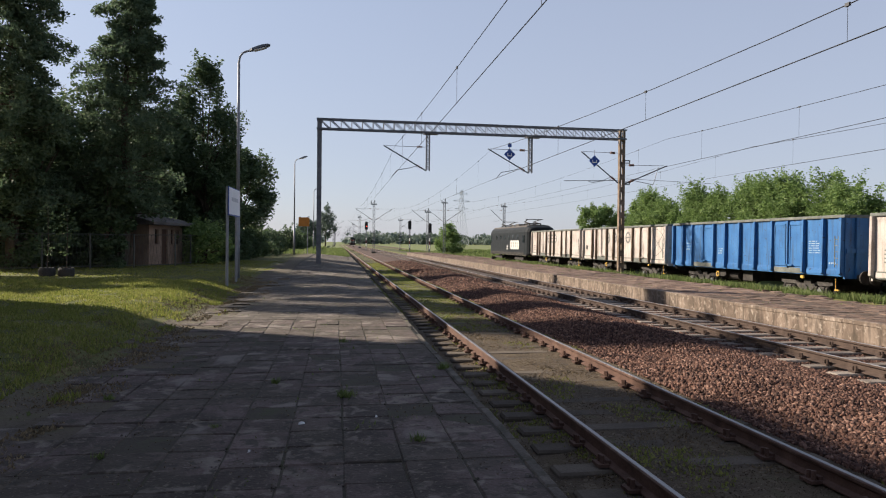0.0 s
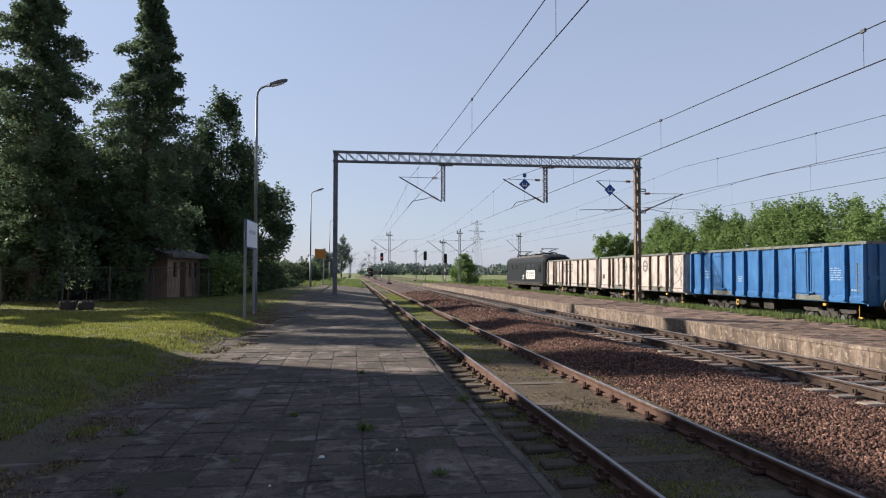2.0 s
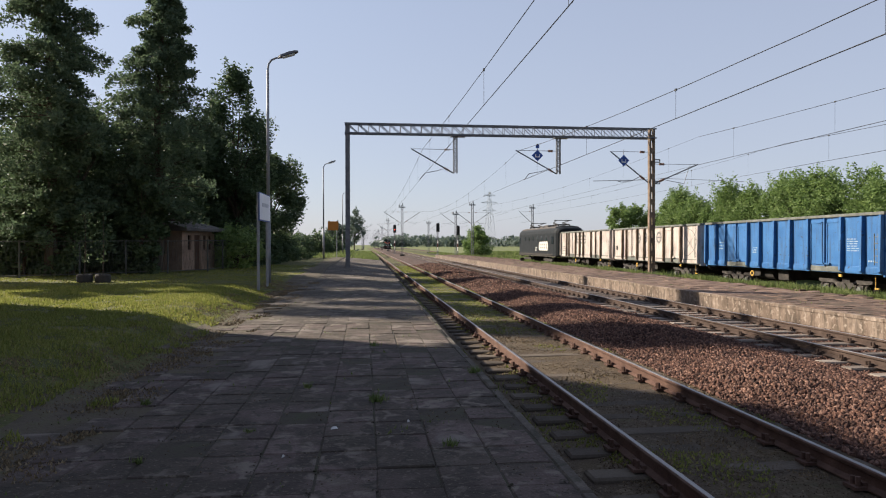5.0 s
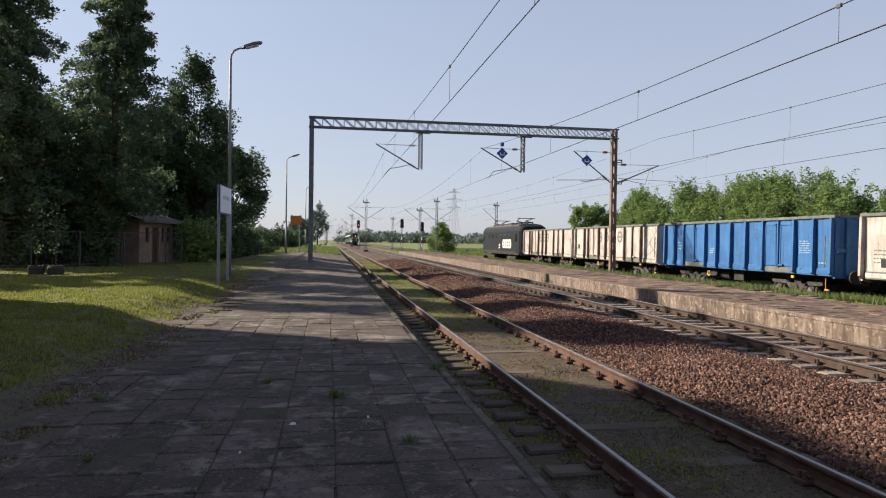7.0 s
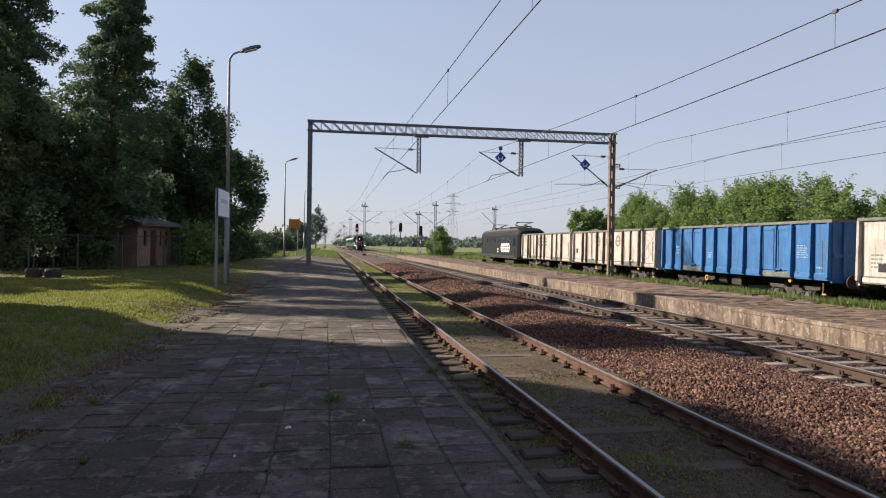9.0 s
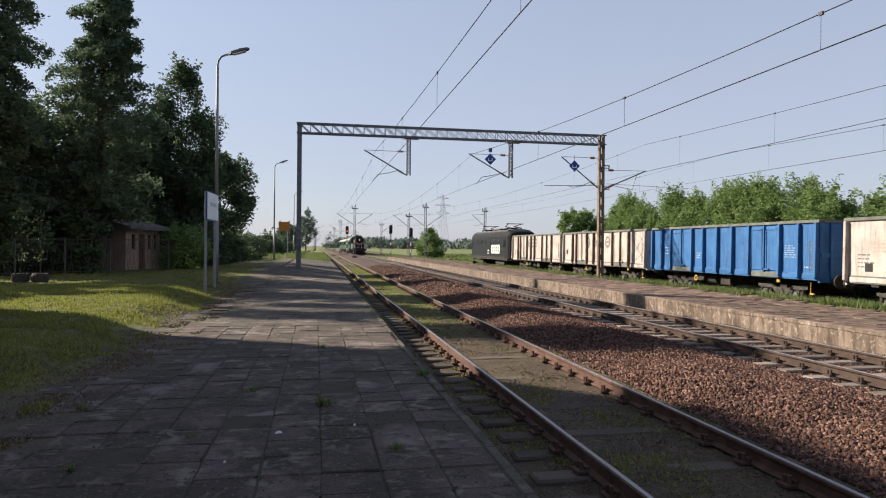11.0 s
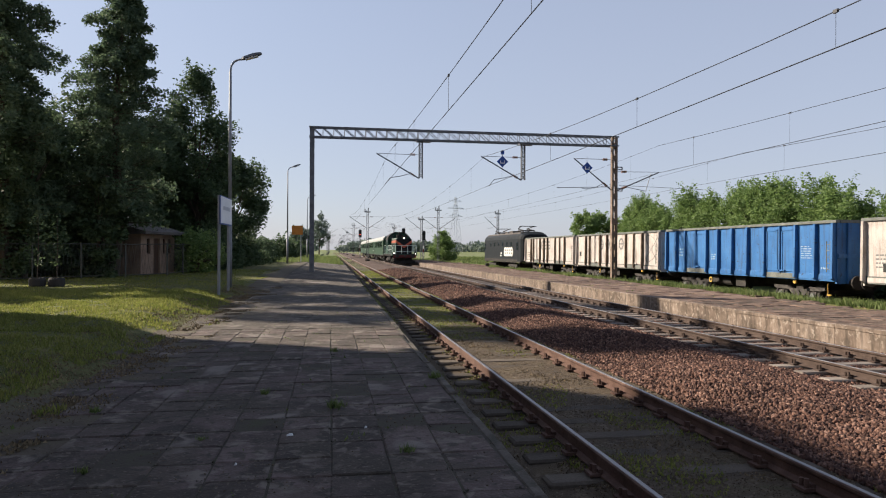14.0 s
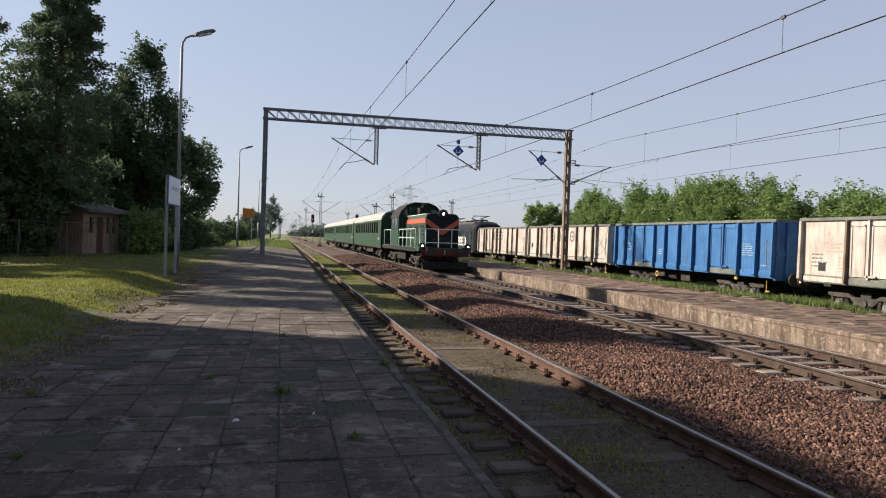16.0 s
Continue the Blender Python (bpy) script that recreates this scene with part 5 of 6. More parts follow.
def diesel_engine():
    """Hood-type diesel, front towards -y, y = 0 at its front lights."""
    e = thing("diesel_locomotive", "green diesel locomotive with orange stripe and lit headlights", "locomotive", m=pose(TRACK2, 300, RAIL))
    part("frame", Geo().box(-1.42, 1.42, -0.05, 13.0, 1.02, 1.22), M_GREEN, e, bevel=0.02)
    part("buffer_beam", Geo().box(-1.3, 1.3, -0.12, -0.04, 0.78, 1.14), M_REDBEAM, e, "dull red buffer beam", bevel=0.01)
    part("plough", Geo().prism([(-1.2, 0.14), (1.2, 0.14), (1.25, 0.5), (-1.25, 0.5)], -0.14, -0.04), M_SOOT, e)
    for x in (-0.45, -0.3, 0.3, 0.45):
        part("air_hose", Geo().path([(x, -0.14, 0.85), (x, -0.26, 0.72), (x, -0.24, 0.5), (x * 1.1, -0.16, 0.42)], 0.022, 6), M_SOOT, e)
    hood = [(-0.92, 1.2), (-0.92, 2.86), (-0.86, 3.0), (-0.7, 3.08), (0.7, 3.08), (0.86, 3.0), (0.92, 2.86), (0.92, 1.2)]
    part("hood", Geo().prism(hood, 0.75, 6.7), M_GREEN, e, "dark green bonnet", bevel=0.03)
    part("rear_hood", Geo().prism(hood, 9.4, 12.2), M_GREEN, e, bevel=0.03)
    part("stripe", Geo().box(-0.938, -0.922, 0.8, 6.7, 2.55, 2.82).box(0.922, 0.938, 0.8, 6.7, 2.55, 2.82), M_ORANGE, e, "orange stripe")
    chev = Geo()
    for s in (-1, 1):
        chev.add([(s * 0.91, 0.725, 2.82), (s * 0.91, 0.725, 2.52), (0, 0.725, 1.9), (0, 0.725, 2.2), (s * 0.91, 0.712, 2.82), (s * 0.91, 0.712, 2.52), (0, 0.712, 1.9), (0, 0.712, 2.2)],
                 [(4, 5, 6, 7), (0, 1, 5, 4), (1, 2, 6, 5), (2, 3, 7, 6), (3, 0, 4, 7)])
    part("chevron", chev, M_ORANGE, e, "orange chevron")
    for k in range(5):
        y = 1.1 + k * 1.1
        part("bonnet_door", Geo().box(-0.94, -0.921, y, y + 0.95, 1.3, 2.0), M_GREEN, e, bevel=0.008)
    # black sheet over the green front puts its shade into the colour
    part("nose_panel", Geo().prism([(-0.9, 1.22), (0.9, 1.22), (0.9, 2.84), (0.7, 3.04), (-0.7, 3.04), (-0.9, 2.84)], 0.73, 0.748), M_BLACKLOCO, e, "bonnet front with its shade painted in as black")
    part("grille", Geo().box(-0.55, 0.55, 0.705, 0.728, 1.35, 1.8), M_SOOT, e)
    for k in range(5):
        part("grille_slat", Geo().box(-0.52, 0.52, 0.69, 0.704, 1.4 + 0.08 * k, 1.44 + 0.08 * k), M_UNDER, e)
    for k in range(3):
        part("side_grille", Geo().box(-0.935, -0.921, 1.25 + 1.65 * k, 2.35 + 1.65 * k, 2.05, 2.45), M_SOOT, e, "sooty louvred grille")
    part("hood_edge", Geo().box(-0.915, -0.86, 0.76, 6.7, 3.015, 3.05), M_RAILING, e, "pale green bonnet edge")
    cab = [(-1.4, 1.2), (-1.4, 2.85), (-1.25, 3.3), (-0.9, 3.68), (-0.45, 3.86), (0.45, 3.86), (0.9, 3.68), (1.25, 3.3), (1.4, 2.85), (1.4, 1.2)]
    part("cab", Geo().prism(cab, 6.7, 9.4), M_GREEN, e, "arched dark cab", bevel=0.04)
    part("cab_roof", Geo().prism([(-1.45, 2.95), (-1.3, 3.36), (-0.92, 3.74), (-0.46, 3.93), (0.46, 3.93), (0.92, 3.74), (1.3, 3.36), (1.45, 2.95), (1.41, 2.95), (1.26, 3.3), (0.9, 3.69), (0.45, 3.87), (-0.45, 3.87), (-0.9, 3.69), (-1.26, 3.3), (-1.41, 2.95)], 6.4, 9.6), M_SOOT, e)
    for x in (-0.72, 0.72):
        part("cab_window", Geo().box(x - 0.3, x + 0.3, 6.68, 6.72, 3.1, 3.5), M_GLASS, e)
    part("cab_side_window", Geo().box(-1.415, -1.38, 7.1, 7.9, 2.2, 2.95), M_GLASS, e)
    part("cab_side_window", Geo().box(-1.415, -1.38, 8.2, 8.9, 2.2, 2.95), M_GLASS, e)
    part("exhaust", Geo().box(-0.35, 0.35, 5.2, 6.3, 3.05, 3.55).tube((0, 5.7, 3.5), (0, 5.7, 3.78), 0.16, 12), M_SOOT, e)
    part("side_tank", Geo().box(-0.75, -0.45, 6.2, 6.66, 3.0, 3.6), M_GREEN, e)
    h = part("top_lamp", Geo().tube((0, 0.85, 3.05), (0, 0.55, 3.05), 0.25, 16), M_SOOT, e, smooth=False)
    part("lens", Geo().tube((0, 0.56, 3.05), (0, 0.53, 3.05), 0.06, 14), M_LIGHT, h, "lit headlight")
    for x in (-1.24, 1.24):
        b = part("lower_lamp", Geo().tube((x, 0.1, 1.32), (x, -0.08, 1.32), 0.17, 14), M_SOOT, e)
        part("lens", Geo().tube((x, -0.07, 1.32), (x, -0.1, 1.32), 0.046, 14), M_LIGHT, b, "lit headlight")
    for s in (-1, 1):
        rl = Geo()
        x = s * 1.36
        for y in (0.05, 1.3, 2.6, 3.9, 5.2, 6.5):
            rl.tube((x, y, 1.2), (x, y, 2.22), 0.022, 6)
        for z in (1.72, 2.22):
            rl.tube((x, 1.3, z), (x, 6.5, z), 0.022, 6)
        part("handrail", rl, M_RAILING, e, "pale handrail")
        rl = Geo()
        rl.tube((x, 9.8, 1.2), (x, 9.8, 2.22), 0.022, 6).tube((x, 12.6, 1.2), (x, 12.6, 2.22), 0.022, 6).tube((x, 9.8, 2.22), (x, 12.6, 2.22), 0.022, 6)
        part("handrail", rl, M_RAILING, e, "pale handrail")
    fr = Geo()
    for x in (-1.36, -1.05, -0.36, 0.36, 1.05, 1.36):
        fr.tube((x, 0.03, 1.2 if abs(x) > 0.5 else 1.25), (x, 0.03, 2.22), 0.022, 6)
    for z in (1.5, 2.22):
        fr.tube((-1.05, 0.03, z), (1.05, 0.03, z), 0.022, 6)
    fr.tube((-1.36, 0.03, 2.22), (-1.05, 0.03, 2.22), 0.022, 6).tube((1.05, 0.03, 2.22), (1.36, 0.03, 2.22), 0.022, 6)
    part("front_railing", fr, M_RAILING, e, "pale front railing")
    for s in (-1, 1):
        st = Geo()
        for k in range(3):
            st.box(s * 1.2 - 0.18, s * 1.2 + 0.18, 0.1, 0.4, 0.3 + 0.28 * k, 0.33 + 0.28 * k)
        part("steps", st, M_SOOT, e)
    part("fuel_tank", Geo().box(-1.2, 1.2, 5.0, 8.0, 0.4, 1.0), M_SOOT, e, bevel=0.05)
    part("side_sill", Geo().box(-1.44, -1.425, 1.0, 12.8, 0.98, 1.2).box(1.425, 1.44, 1.0, 12.8, 0.98, 1.2), M_SOOT, e)
    bogie(e, 2.6)
    bogie(e, 10.2)
    buffers(e, -0.1, -1)
    return e


def coach(L, label, seed):
    c = thing("passenger_coach", label, "coach", "coaches behind the diesel", pose(TRACK2, 330, RAIL))
    hw = 1.4
    zs, ze = 1.0, 3.0
    side = Geo()
    n = int((L - 2.6) / 1.35)
    wins = [1.6 + k * (L - 3.2) / n + 0.22 for k in range(n)]
    ww, w0, w1 = 0.95, 2.02, 2.84
    for s in (-1, 1):
        g = Geo()
        xa, xb = sorted((s * hw, s * (hw - 0.06)))
        y = 0.0
        for a in wins:
            g.box(xa, xb, y, a, w0, w1)
            y = a + ww
        g.box(xa, xb, y, L, w0, w1)
        g.box(xa, xb, 0, L, zs, w0).box(xa, xb, 0, L, w1, ze)
        part("side_wall", g, M_COACHGREEN, c)
        for k, a in enumerate(wins):
            xw = s * (hw - 0.03)
            part("window", Geo().box(xw - 0.01, xw + 0.01, a, a + ww, w0, w1), M_PANE, c)
        xa, xb = sorted((s * hw, s * (hw + 0.012)))
        part("trim", Geo().box(xa, xb, 0, L, 1.92, 1.97).box(xa, xb, 0, L, 2.86, 2.9), M_COACHGREEN, c)
        for yy in (0.25, L - 1.05):
            part("door", Geo().box(min(s * hw, s * (hw + 0.014)), max(s * hw, s * (hw + 0.014)), yy, yy + 0.8, 1.05, 2.85), M_COACHGREEN, c, bevel=0.006)
            part("door_plate", Geo().box(min(s * hw, s * (hw + 0.018)), max(s * hw, s * (hw + 0.018)), yy + 0.9, yy + 1.15, 1.5, 1.68), M_MARK, c, "white plate")
    for y in (0.0, L - 0.08):
        part("end_wall", Geo().prism([(-hw, zs), (-hw, ze), (-1.0, 3.55), (0, 3.72), (1.0, 3.55), (hw, ze), (hw, zs)], y, y + 0.08), M_COACHGREEN, c)
    part("roof", Geo().prism([(-hw - 0.03, ze - 0.02), (-hw + 0.02, 3.22), (-1.1, 3.52), (-0.6, 3.7), (0, 3.76), (0.6, 3.7), (1.1, 3.52), (hw - 0.02, 3.22), (hw + 0.03, ze - 0.02), (hw - 0.05, ze - 0.02), (1.05, 3.44), (0, 3.68), (-1.05, 3.44), (-hw + 0.05, ze - 0.02)], -0.05, L + 0.05), M_COACHROOF, c, "pale silver roof", smooth=False)
    part("floor", Geo().box(-hw + 0.02, hw - 0.02, 0.02, L - 0.02, 0.9, 1.05), M_UNDER, c)
    part("gangway", Geo().box(-0.6, 0.6, -0.35, 0.0, 1.05, 3.2), M_UNDER, c)
    und = Geo().box(-1.1, -0.5, L * 0.42, L * 0.56, 0.45, 0.95).box(-1.2, -0.8, L * 0.3, L * 0.36, 0.5, 0.95).tube((-0.9, L * 0.6, 0.7), (-0.9, L * 0.7, 0.7), 0.22, 12).box(0.5, 1.1, L * 0.4, L * 0.5, 0.45, 0.95)
    part("underframe", und, M_UNDER, c)
    bogie(c, 2.8)
    bogie(c, L - 2.8)
    buffers(c, 0, -1)
    return c


def smoke():
    """Thin exhaust haze as small see-through puffs."""
    m = bpy.data.materials.new("exhaust_haze")
    m.use_nodes = True
    n, l = m.node_tree.nodes, m.node_tree.links
    tr = n.new("ShaderNodeBsdfTransparent")
    df = n.new("ShaderNodeBsdfDiffuse")
    df.inputs["Color"].default_value = (0.4, 0.39, 0.39, 1)
    tc = n.new("ShaderNodeTexCoord")
    tx = n.new("ShaderNodeTexNoise")
    tx.inputs["Scale"].default_value, tx.inputs["Detail"].default_value = 2.2, 4
    rp = n.new("ShaderNodeMapRange")
    rp.inputs["From Min"].default_value, rp.inputs["From Max"].default_value = 0.42, 0.7
    rp.inputs["To Min"].default_value, rp.inputs["To Max"].default_value = 0.0, 0.11
    ms = n.new("ShaderNodeMixShader")
    l.new(tc.outputs["Object"], tx.inputs["Vector"])
    l.new(tx.outputs["Fac"], rp.inputs["Value"])
    l.new(rp.outputs[0], ms.inputs["Fac"])
    l.new(tr.outputs[0], ms.inputs[1])
    l.new(df.outputs[0], ms.inputs[2])
    l.new(ms.outputs[0], n["Material Output"].inputs["Surface"])
    s = thing("exhaust_smoke", "thin grey exhaust smoke above the diesel", "smoke", m=pose(TRACK2, 300, RAIL))
    r = random.Random(5)
    for k in range(5):
        u = k / 4
        bm = bmesh.new()
        bmesh.ops.create_icosphere(bm, subdivisions=2, radius=1)
        sx = 0.32 + 0.5 * u
        for v in bm.verts:
            d = 1 + 0.35 * noise.noise(v.co * 1.7 + Vector((k, 0, 0)))
            v.co = Vector((v.co.x * sx * d, v.co.y * sx * 1.5 * d, v.co.z * sx * 0.8 * d))
        me = bpy.data.meshes.new("puff")
        bm.to_mesh(me)
        bm.free()
        ob = part("puff", me, m, s, smooth=True)
        ob.location = (r.uniform(-0.3, 0.3) * (0.5 + u) - 0.5 * u, 5.7 + 9 * u + r.uniform(-0.3, 0.3), 3.9 + 0.9 * math.sqrt(u) + r.uniform(-0.25, 0.25))
    return s


# ---- assembly ----
station_house()
lamp_post(-3.42, 24.4, 8.0, "tall grey platform lamp post with curved neck")
lamp_post(-3.55, 58.5, 8.2, "tall grey platform lamp post with curved neck")
lamp_post(-2.9, 88.0, 7.9, "tall grey platform lamp post with curved neck")
station_sign()
orange_board()
hut()
fence()
planter(-9.4, 23.9, 1)
planter(-8.85, 24.0, 2)
gantry()
mast(5.75, 105.5, 8.0, (-2.7, 2.7), "grey lattice mast with arms over both tracks")
mast(16.5, 103.0, 8.4, (-2.4, 2.6), "grey lattice mast with two bracket arms")
mast(14.3, 106.0, 7.0, (-2.4,), "grey lattice mast with one bracket arm")
mast(26.0, 103.0, 7.8, (-2.0,), "grey lattice mast beyond the siding")
mast(13.9, 148.0, 7.0, (2.4,), "grey lattice mast far down the line")
for k, yy in enumerate((170, 232, 295, 360, 430, 500)):
    mast(5.75, yy, 8.0, (-2.7, 2.7), "grey lattice mast far down the line", w=0.4)
    mast(-0.8, yy + 12, 7.5, (2.6,), "grey lattice mast far down the line", w=0.4)
signal(5.6, 129.0, 5.6, True, "tall colour-light signal showing red")
signal(12.5, 116.0, 5.6, False, "tall black colour-light signal with banded post")
signal(14.9, 108.0, 5.0, False, "tall black colour-light signal with banded post")
pylon(82, 440, 37)
spans = [(-31, GANTRY_Y), (GANTRY_Y, 103.0), (103.0, 170.0), (170.0, 237.0), (237.0, 300.0)]
catenary(TRACK1 + 0.05, 5.25, 6.75, spans, "overhead_line", "overhead contact wire over the near track", 1, 0.5)
catenary(TRACK2, 5.0, 6.7, spans, "overhead_line", "overhead contact wire over the through track", 2, 0.7)
catenary(18.75, 6.02, 7.6, spans[:3], "overhead_line", "overhead contact wire over the siding", 3)
catenary(24.0, 5.88, 7.3, spans[:3], "overhead_line", "overhead contact wire beyond the siding", 4)

build_wagons()
electric_engine()
DIESEL = diesel_engine()
COACHES = [(14.0, coach(19.0, "green passenger coach with a pale silver roof", 1)), (33.5, coach(24.2, "green passenger coach with a pale silver roof", 2)),
           (58.2, coach(24.2, "green passenger coach with a pale silver roof", 3))]
SMOKE = smoke()

# trees on the grass side
conifer(-12.4, 28.4, 14.9, 2.8, 78000, 11, "tall dark conifer with a ragged crown by the fence", taper=0.37)
conifer(-9.2, 31.2, 14.7, 2.75, 70000, 12, "tall slender dark conifer with drooping branches by the hut", low=0.15, lean=0.25)
broadleaf(-16.3, 25.4, 16.2, 2.7, 42000, 13, "tall dark leafy tree at the edge of the grove", M_LEAFDARK, low=0.2, size=0.11)
broadleaf(-7.55, 40.5, 11.3, 2.3, 34000, 14, "dark leafy tree behind the hut", M_LEAFDARK, low=0.08, size=0.1, up=1.15, clumps_n=84)
broadleaf(-9.6, 41.0, 8.8, 2.5, 28000, 18, "dark leafy tree behind the hut", M_LEAFDARK, low=0.05, size=0.12)
broadleaf(-11.4, 37.5, 8.8, 3.2, 20000, 15, "dark leafy tree behind the hut", M_LEAFDARK, low=0.04, size=0.12)
broadleaf(-13.6, 32.5, 8.0, 3.2, 18000, 16, "dark leafy tree in the grove", M_LEAFDARK, low=0.03, size=0.12)
broadleaf(-11.9, 29.0, 7.0, 2.2, 16000, 21, "leafy green undergrowth tree in the grove", M_LEAFDARK, low=0.04, size=0.1)
broadleaf(-16.5, 38.0, 8.0, 4.0, 14000, 23, "dark leafy tree deep in the grove", M_LEAFDARK, low=0.02, size=0.16)
broadleaf(-6.4, 47.5, 7.3, 2.9, 18000, 17, "dark leafy tree beside the hedge", M_LEAFDARK, low=0.03, size=0.12)
broadleaf(-8.6, 43.0, 5.4, 2.6, 12000, 22, "dark leafy shrub behind the hedge", M_LEAFDARK, low=0.03, name="shrub", cat="shrub", size=0.12)
for k in range(9):
    broadleaf(-6.5 + 0.12 * k, 35.2 + 3.2 * k, 1.9 if k else 2.1, 1.5, 3500, 40 + k, "clipped green hedge shrub" if k else "bright green shrub beside the hut", M_LEAF if k == 0 else M_LEAFDARK, name="hedge_shrub", low=0.0, size=0.1, group="hedge", cat="hedge")
# two plants far off, their leaf colour tinted with haze
broadleaf(-2.4, 150, 9.0, 2.8, 3000, 60, "airy tree far along the platform", M_LEAFHAZE, size=0.22, low=0.28)
broadleaf(-6.0, 140, 4.8, 3.0, 4000, 61, "leafy bush far along the platform", M_LEAFHAZE, size=0.3, low=0.02, name="bush", cat="bush")
broadleaf(-6.0, 85, 2.2, 2.4, 3500, 62, "low green bush along the platform", M_LEAFDARK, size=0.16, low=0.0, name="bush", cat="bush")
broadleaf(-5.5, 100, 2.0, 2.6, 3500, 63, "low green bush along the platform", M_LEAFDARK, size=0.16, low=0.0, name="bush", cat="bush")
for k, (x, y, h, rr) in enumerate(((-9.5, 30.2, 4.2, 1.0), (-10.3, 31.0, 3.1, 1.3), (-11.6, 31.6, 3.6, 1.6), (-14.5, 36.5, 4.0, 2.2), (-18.5, 36.0, 4.2, 2.4), (-12.0, 41.5, 4.2, 2.4), (-21.0, 33.0, 4.5, 2.6), (-14.0, 29.5, 3.0, 1.6))):
    broadleaf(x, y, h, rr, 8500, 200 + k, "dark leafy shrub in the shade of the grove", M_LEAFDARK, name="shrub", low=0.0, size=0.11, group="shrubs in the grove", cat="shrub")
# trees behind the wagons
rnd = random.Random(77)
for k in range(15):
    y = 22.5 + k * 2.8
    broadleaf(29.5 + rnd.uniform(-1.2, 1.5), y, 3.95 + rnd.uniform(-0.7, 0.7) + 0.037 * y - (0.6 if y < 31 else 0), 2.3, 17000, 100 + k, "fresh green leafy tree behind the wagons", M_LEAF, low=0.02, group="trees behind the wagons", size=0.095, up=1.25, clumps_n=46)
for k in range(3):
    broadleaf(31.5 + 2.6 * k, 80 + k, 6.3 - 0.3 * (k == 2), 2.6, 9000, 130 + k, "rounded green tree beyond the wagons", M_LEAF, low=0.02, group="trees behind the wagons", size=0.14)
broadleaf(20.5, 122, 5.6, 3.0, 10000, 140, "rounded green bush beside the line", M_LEAF, low=0.02, size=0.15, name="bush", cat="bush")


def far_woods():
    r = np.random.RandomState(9)
    cs = []
    for k in range(330):
        x, y = r.uniform(-420, 620), r.uniform(520, 760)
        if abs(x - 3) < 14:
            continue
        h, w = r.uniform(5, 10) + (4 if r.uniform() < 0.12 else 0), r.uniform(8, 18)
        n = 190
        d = r.normal(size=(n, 3))
        d /= np.linalg.norm(d, axis=1)[:, None]
        cs.append(np.array([x, y, h * 0.45]) + d * np.array([w, w * 0.5, h * 0.55]) * r.uniform(0.5, 1.05, (n, 1)))
    # haze over the woods is mixed into the leaf colour
    ob = new("far_woods", leaf_mesh("far_woods", np.concatenate(cs), 1.7, r, M_LEAFHAZE, 1.0))
    tagged(ob, "green woods along the horizon with haze in the leaf colour", "woods", kind="stuff")


rnd = random.Random(91)
for k in range(20):
    broadleaf(23.2 + rnd.uniform(-0.5, 0.9), 8 + 2.7 * k, rnd.uniform(1.5, 2.3), 1.7, 2600, 400 + k, "low shaded bush behind the wagons", M_LEAFDARK, name="bush", low=0.0, size=0.13, group="bushes behind the wagons", cat="bush")
far_woods()
blades("lawn", "short mown grass with sunlit patches", 150000, (-16, -2.3, 5, 40), 0.045, 31, M_BLADE, near=1.6,
       keep=lambda x, y: x < -3.3 or noise.noise(Vector((x * 1.6, y * 1.1, 4))) > (x + 3.3) * 0.7)
blades("lawn", "longer tufts of grass in the near lawn", 130000, (-11, -2.3, 5, 22), 0.085, 51, M_BLADE, near=1.3, width=0.008,
       keep=lambda x, y: (x < -3.0 or noise.noise(Vector((x * 1.6, y * 1.1, 4))) > (x + 3.1) * 0.7) and noise.noise(Vector((x * 2.1, y * 1.7, 12))) > -0.15)
blades("dry_grass", "brown dry grass and litter along the slabs", 42000, (-4.2, -1.7, 4, 26), 0.04, 52, M_DRYBLADE, near=1.3, width=0.012, zf=lambda x, y: max(ground(x, y), pave(x, y) - 0.004) if x > -2.7 else ground(x, y),
       keep=lambda x, y: noise.noise(Vector((x * 1.4, y * 0.9, 14))) > abs(x + 2.9) * 0.55 - 0.35)
blades("siding_weeds", "tall green weeds beside the siding", 64000, (13.5, 17.5, 8, 58), 0.3, 32, M_WEED, near=1.3, width=0.012,
       keep=lambda x, y: noise.noise(Vector((x * 0.6, y * 0.45, 2))) > 0.12 - 0.2 * (x - 13.3))
blades("siding_weeds", "taller tufts of weeds by the siding rails", 22000, (15.2, 17.6, 8, 57), 0.5, 35, M_WEED, near=1.3, width=0.014,
       keep=lambda x, y: noise.noise(Vector((x * 0.9, y * 0.8, 6))) > 0.18)
blades("field_weeds", "rough tall grass beyond the siding", 26000, (13.6, 46, 58, 150), 0.4, 37, M_WEED, near=1.3, width=0.02,
       keep=lambda x, y: x > 20.8 or (y > 80 and x < 17.2))
blades("verge_grass", "rough grass along the end of the platform", 9000, (-9, 1.2, 62, 130), 0.35, 38, M_WEED, near=1.3, width=0.014)
blades("platform_weeds", "grass in the joints of the island platform", 7000, (10.3, 13.8, 8, 60), 0.06, 36, M_WEED, near=1.4, zf=lambda x, y: 0.05,
       keep=lambda x, y: noise.noise(Vector((x * 0.8, y * 0.5, 8))) > 0.2)
blades("track_weeds", "patchy grass between the rails", 60000, (1.42, 4.35, 3.5, 60), 0.045, 33, M_BLADE, near=1.3,
       keep=lambda x, y: noise.noise(Vector((x * 1.2, y * 0.8, 5))) > 0.12 - smooth01((y - 12) / 10) * 0.5 and min(abs(x - 2.32), abs(x - 3.82)) > 0.06)
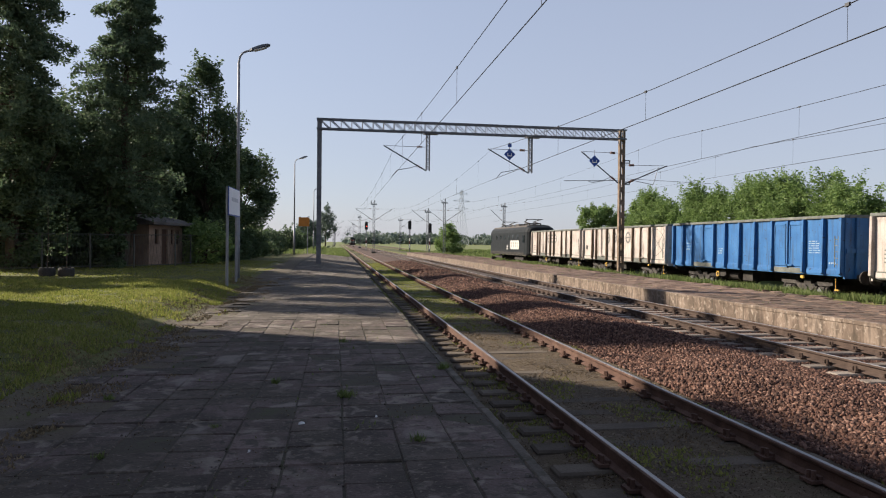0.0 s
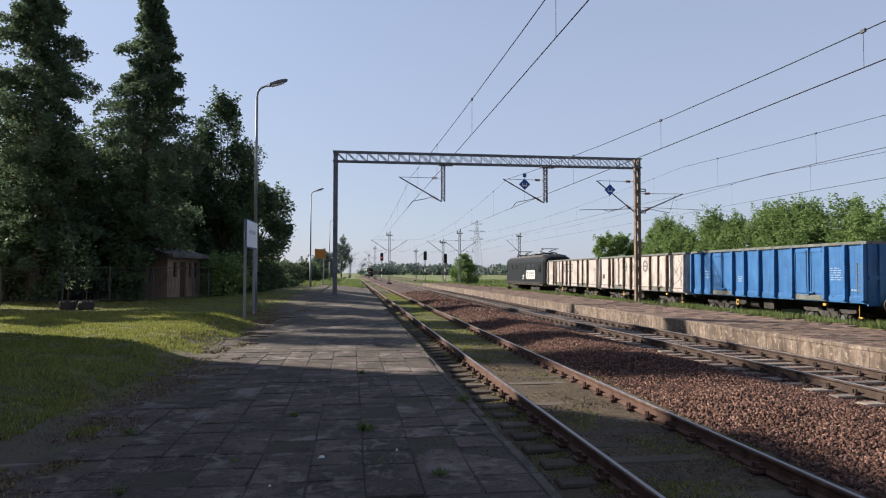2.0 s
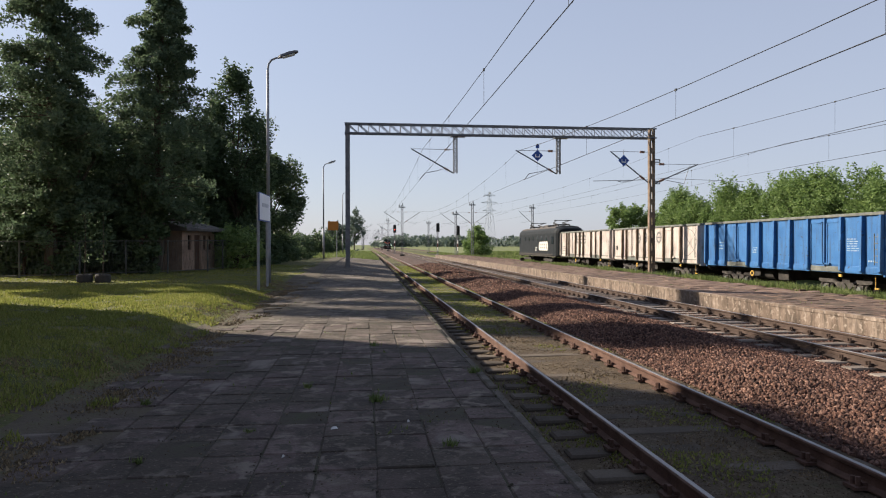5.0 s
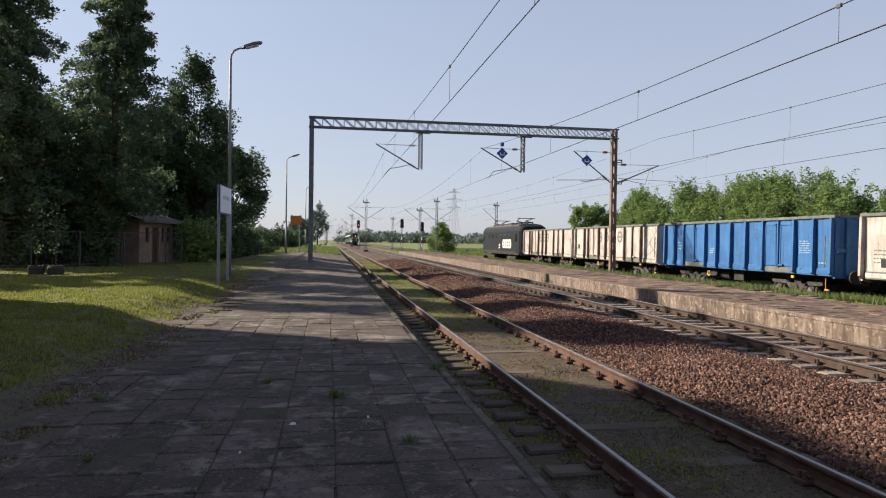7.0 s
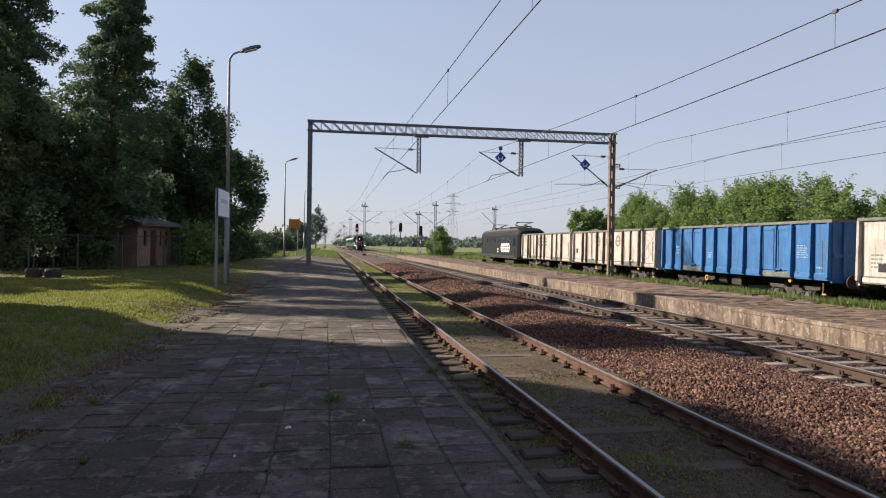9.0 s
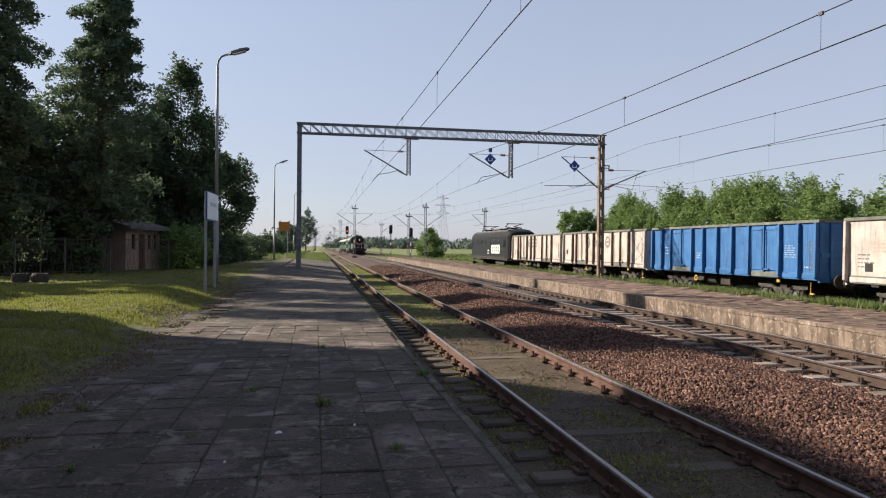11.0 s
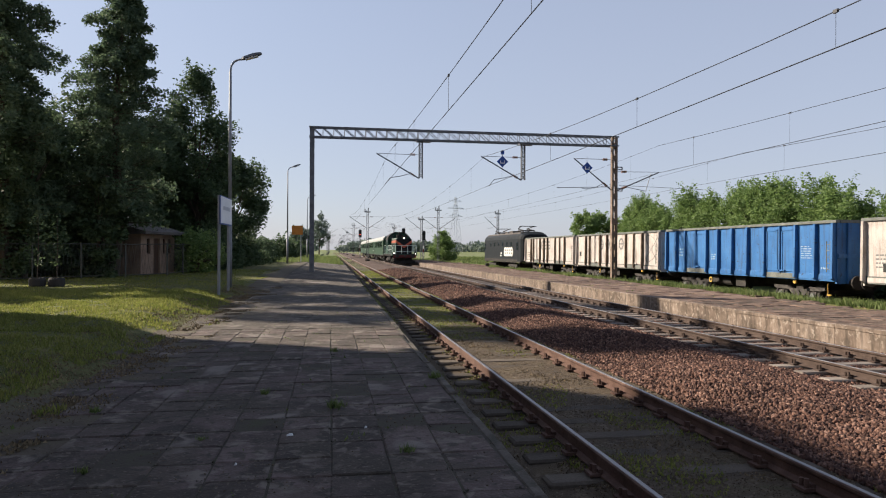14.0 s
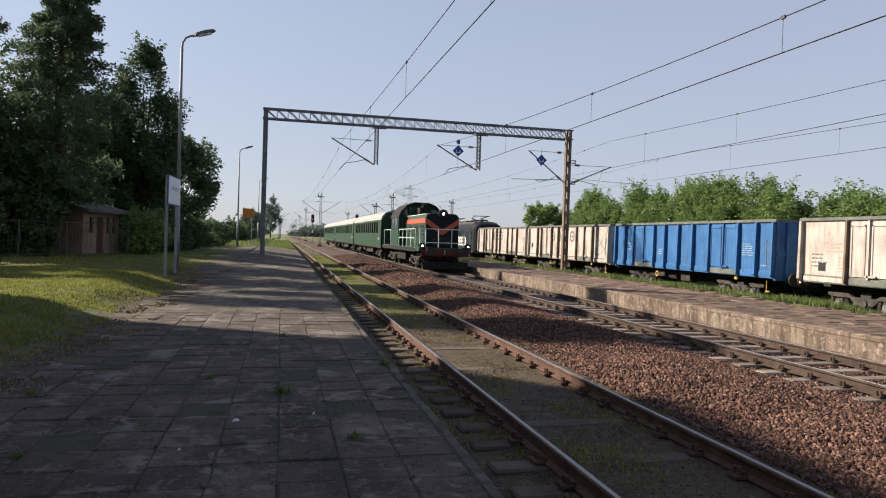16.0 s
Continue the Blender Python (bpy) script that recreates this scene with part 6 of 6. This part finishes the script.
blades("slab_weeds", "small weeds in the slab joints", 5000, (-2.7, 1.4, 3.5, 30), 0.05, 34, M_WEED, near=1.5, zf=lambda x, y: pave(x, y) - 0.005,
       keep=lambda x, y: noise.noise(Vector((x * 2.4, y * 2.4, 9))) > 0.38)
stones("ballast_stones", "sharp reddish-brown ballast stones", 92000, 4.3, 7.3, 4.0, 28, 0.027, 41)
stones("ballast_stones", "sharp reddish-brown ballast stones in the through track", 26000, 7.15, 9.95, 5.0, 30, 0.022, 42, keep=lambda x, y: min(abs(x - 7.697), abs(x - 9.203)) > 0.08)
stones("ballast_stones", "reddish-brown ballast stones farther along", 16000, 4.3, 7.4, 24, 62, 0.045, 45)
stones("track_pebbles", "small brown pebbles among the soil", 26000, 1.45, 4.4, 3.5, 22, 0.0075, 43, material=M_PEBBLE,
       keep=lambda x, y: min(abs(x - 2.32), abs(x - 3.82)) > 0.05)
stones("slab_grit", "grit, dry leaf bits and crumbs on the slabs", 9000, -3.4, 1.36, 3.2, 22, 0.008, 44, material=M_PEBBLE)
stones("joint_dirt", "dark crumbs of soil and moss in the slab joints", 30000, -2.7, 1.36, 3.2, 16, 0.011, 46, material=M_JOINT,
       keep=lambda x, y: min(abs((KERB - 0.10 - x) % 0.41 - 0.205), abs((y - 1.305) % 0.41 - 0.205)) > 0.17 + 0.03 * noise.noise(Vector((x * 3, y * 3, 17))) and noise.noise(Vector((x * 1.3, y * 1.3, 31))) > -0.1)


def weed_tuft(x, y, n, h, seed, label):
    r = np.random.RandomState(seed)
    vs = []
    for _ in range(n):
        a, l = r.uniform(0, 6.28), h * r.uniform(0.4, 1.0)
        bx, by = r.normal(size=2) * h * 0.35
        dx, dy = math.cos(a) * 0.006, math.sin(a) * 0.006
        vs += [(bx - dx, by - dy, 0), (bx + dx, by + dy, 0), (bx + r.uniform(-0.7, 0.7) * l, by + r.uniform(-0.7, 0.7) * l, l)]
    ob = new("weed_tuft", raw_mesh("weed_tuft", np.array(vs), np.arange(len(vs)).reshape(-1, 3), M_WEED))
    ob.location = (x, y, pave(x, y) - 0.004)
    tagged(ob, label, "weed", "weeds on the slabs")


for k, (x, y, n, h) in enumerate(((0.10, 6.56, 120, 0.1), (0.62, 5.05, 60, 0.07), (-0.95, 5.6, 30, 0.05), (-0.62, 7.3, 60, 0.07), (1.28, 7.9, 90, 0.1), (-1.6, 4.9, 40, 0.06), (0.12, 10.2, 60, 0.09), (-2.1, 6.7, 60, 0.07))):
    weed_tuft(x, y, n, h, 300 + k, "small green weed growing in a slab joint")
for k, (x, y, sx) in enumerate(((-0.27, 5.61, 0.028), (-0.6, 4.9, 0.01), (0.35, 5.75, 0.012))):
    part_g = Geo().add([(-sx, -sx * 0.5, 0), (sx, -sx * 0.6, 0.004), (sx * 0.8, sx * 0.5, 0.012), (-sx * 0.7, sx * 0.6, 0.01), (0, 0, 0.022)], [(0, 1, 4), (1, 2, 4), (2, 3, 4), (3, 0, 4), (3, 2, 1, 0)])
    ob = part("litter", part_g, M_LITTER)
    ob.location = (x, y, 0.003)
    tagged(ob, "crumpled pale scrap lying on the slabs", "litter", "litter on the slabs")
blades("dry_grass", "dry grass and moss litter between the rails", 26000, (1.5, 4.4, 5, 20), 0.028, 53, M_DRYBLADE, near=1.2, width=0.014,
       keep=lambda x, y: min(abs(x - 2.32), abs(x - 3.82)) > 0.07 and noise.noise(Vector((x * 1.7, y * 1.2, 21))) > -0.12)
build_platform_1()
build_platform_2()
build_track(1, TRACK1, RAIL, -12, 420, M_WOODSLEEPER, 0.012, "rusty platform track sunk in soil and grass")
build_track(2, TRACK2, RAIL, -12, 420, M_SLEEPER, 0.0, "through track on pale concrete sleepers", M_RUSTDARK)
build_track(3, TRACK3, RAIL3, -12, 300, M_WOODSLEEPER, 0.0, "siding track under the standing wagons")


# ---- moving train ----
def motions():
    rows = [(0.0, 352.5), (2.0, 314.0), (4.2, 271.0), (7.0, 215.0), (9.0, 175.2), (11.5, 126.8), (12.0, 117.2), (13.0, 97.4), (14.0, 77.0), (15.0, 55.8), (16.0, 34.6)]
    walk(DIESEL, [(t, pose(TRACK2, y, RAIL)) for t, y in rows])
    walk(SMOKE, [(t, pose(TRACK2, y, RAIL)) for t, y in rows])
    for off, c in COACHES:
        walk(c, [(t, pose(TRACK2, y + off, RAIL)) for t, y in rows])


motions()
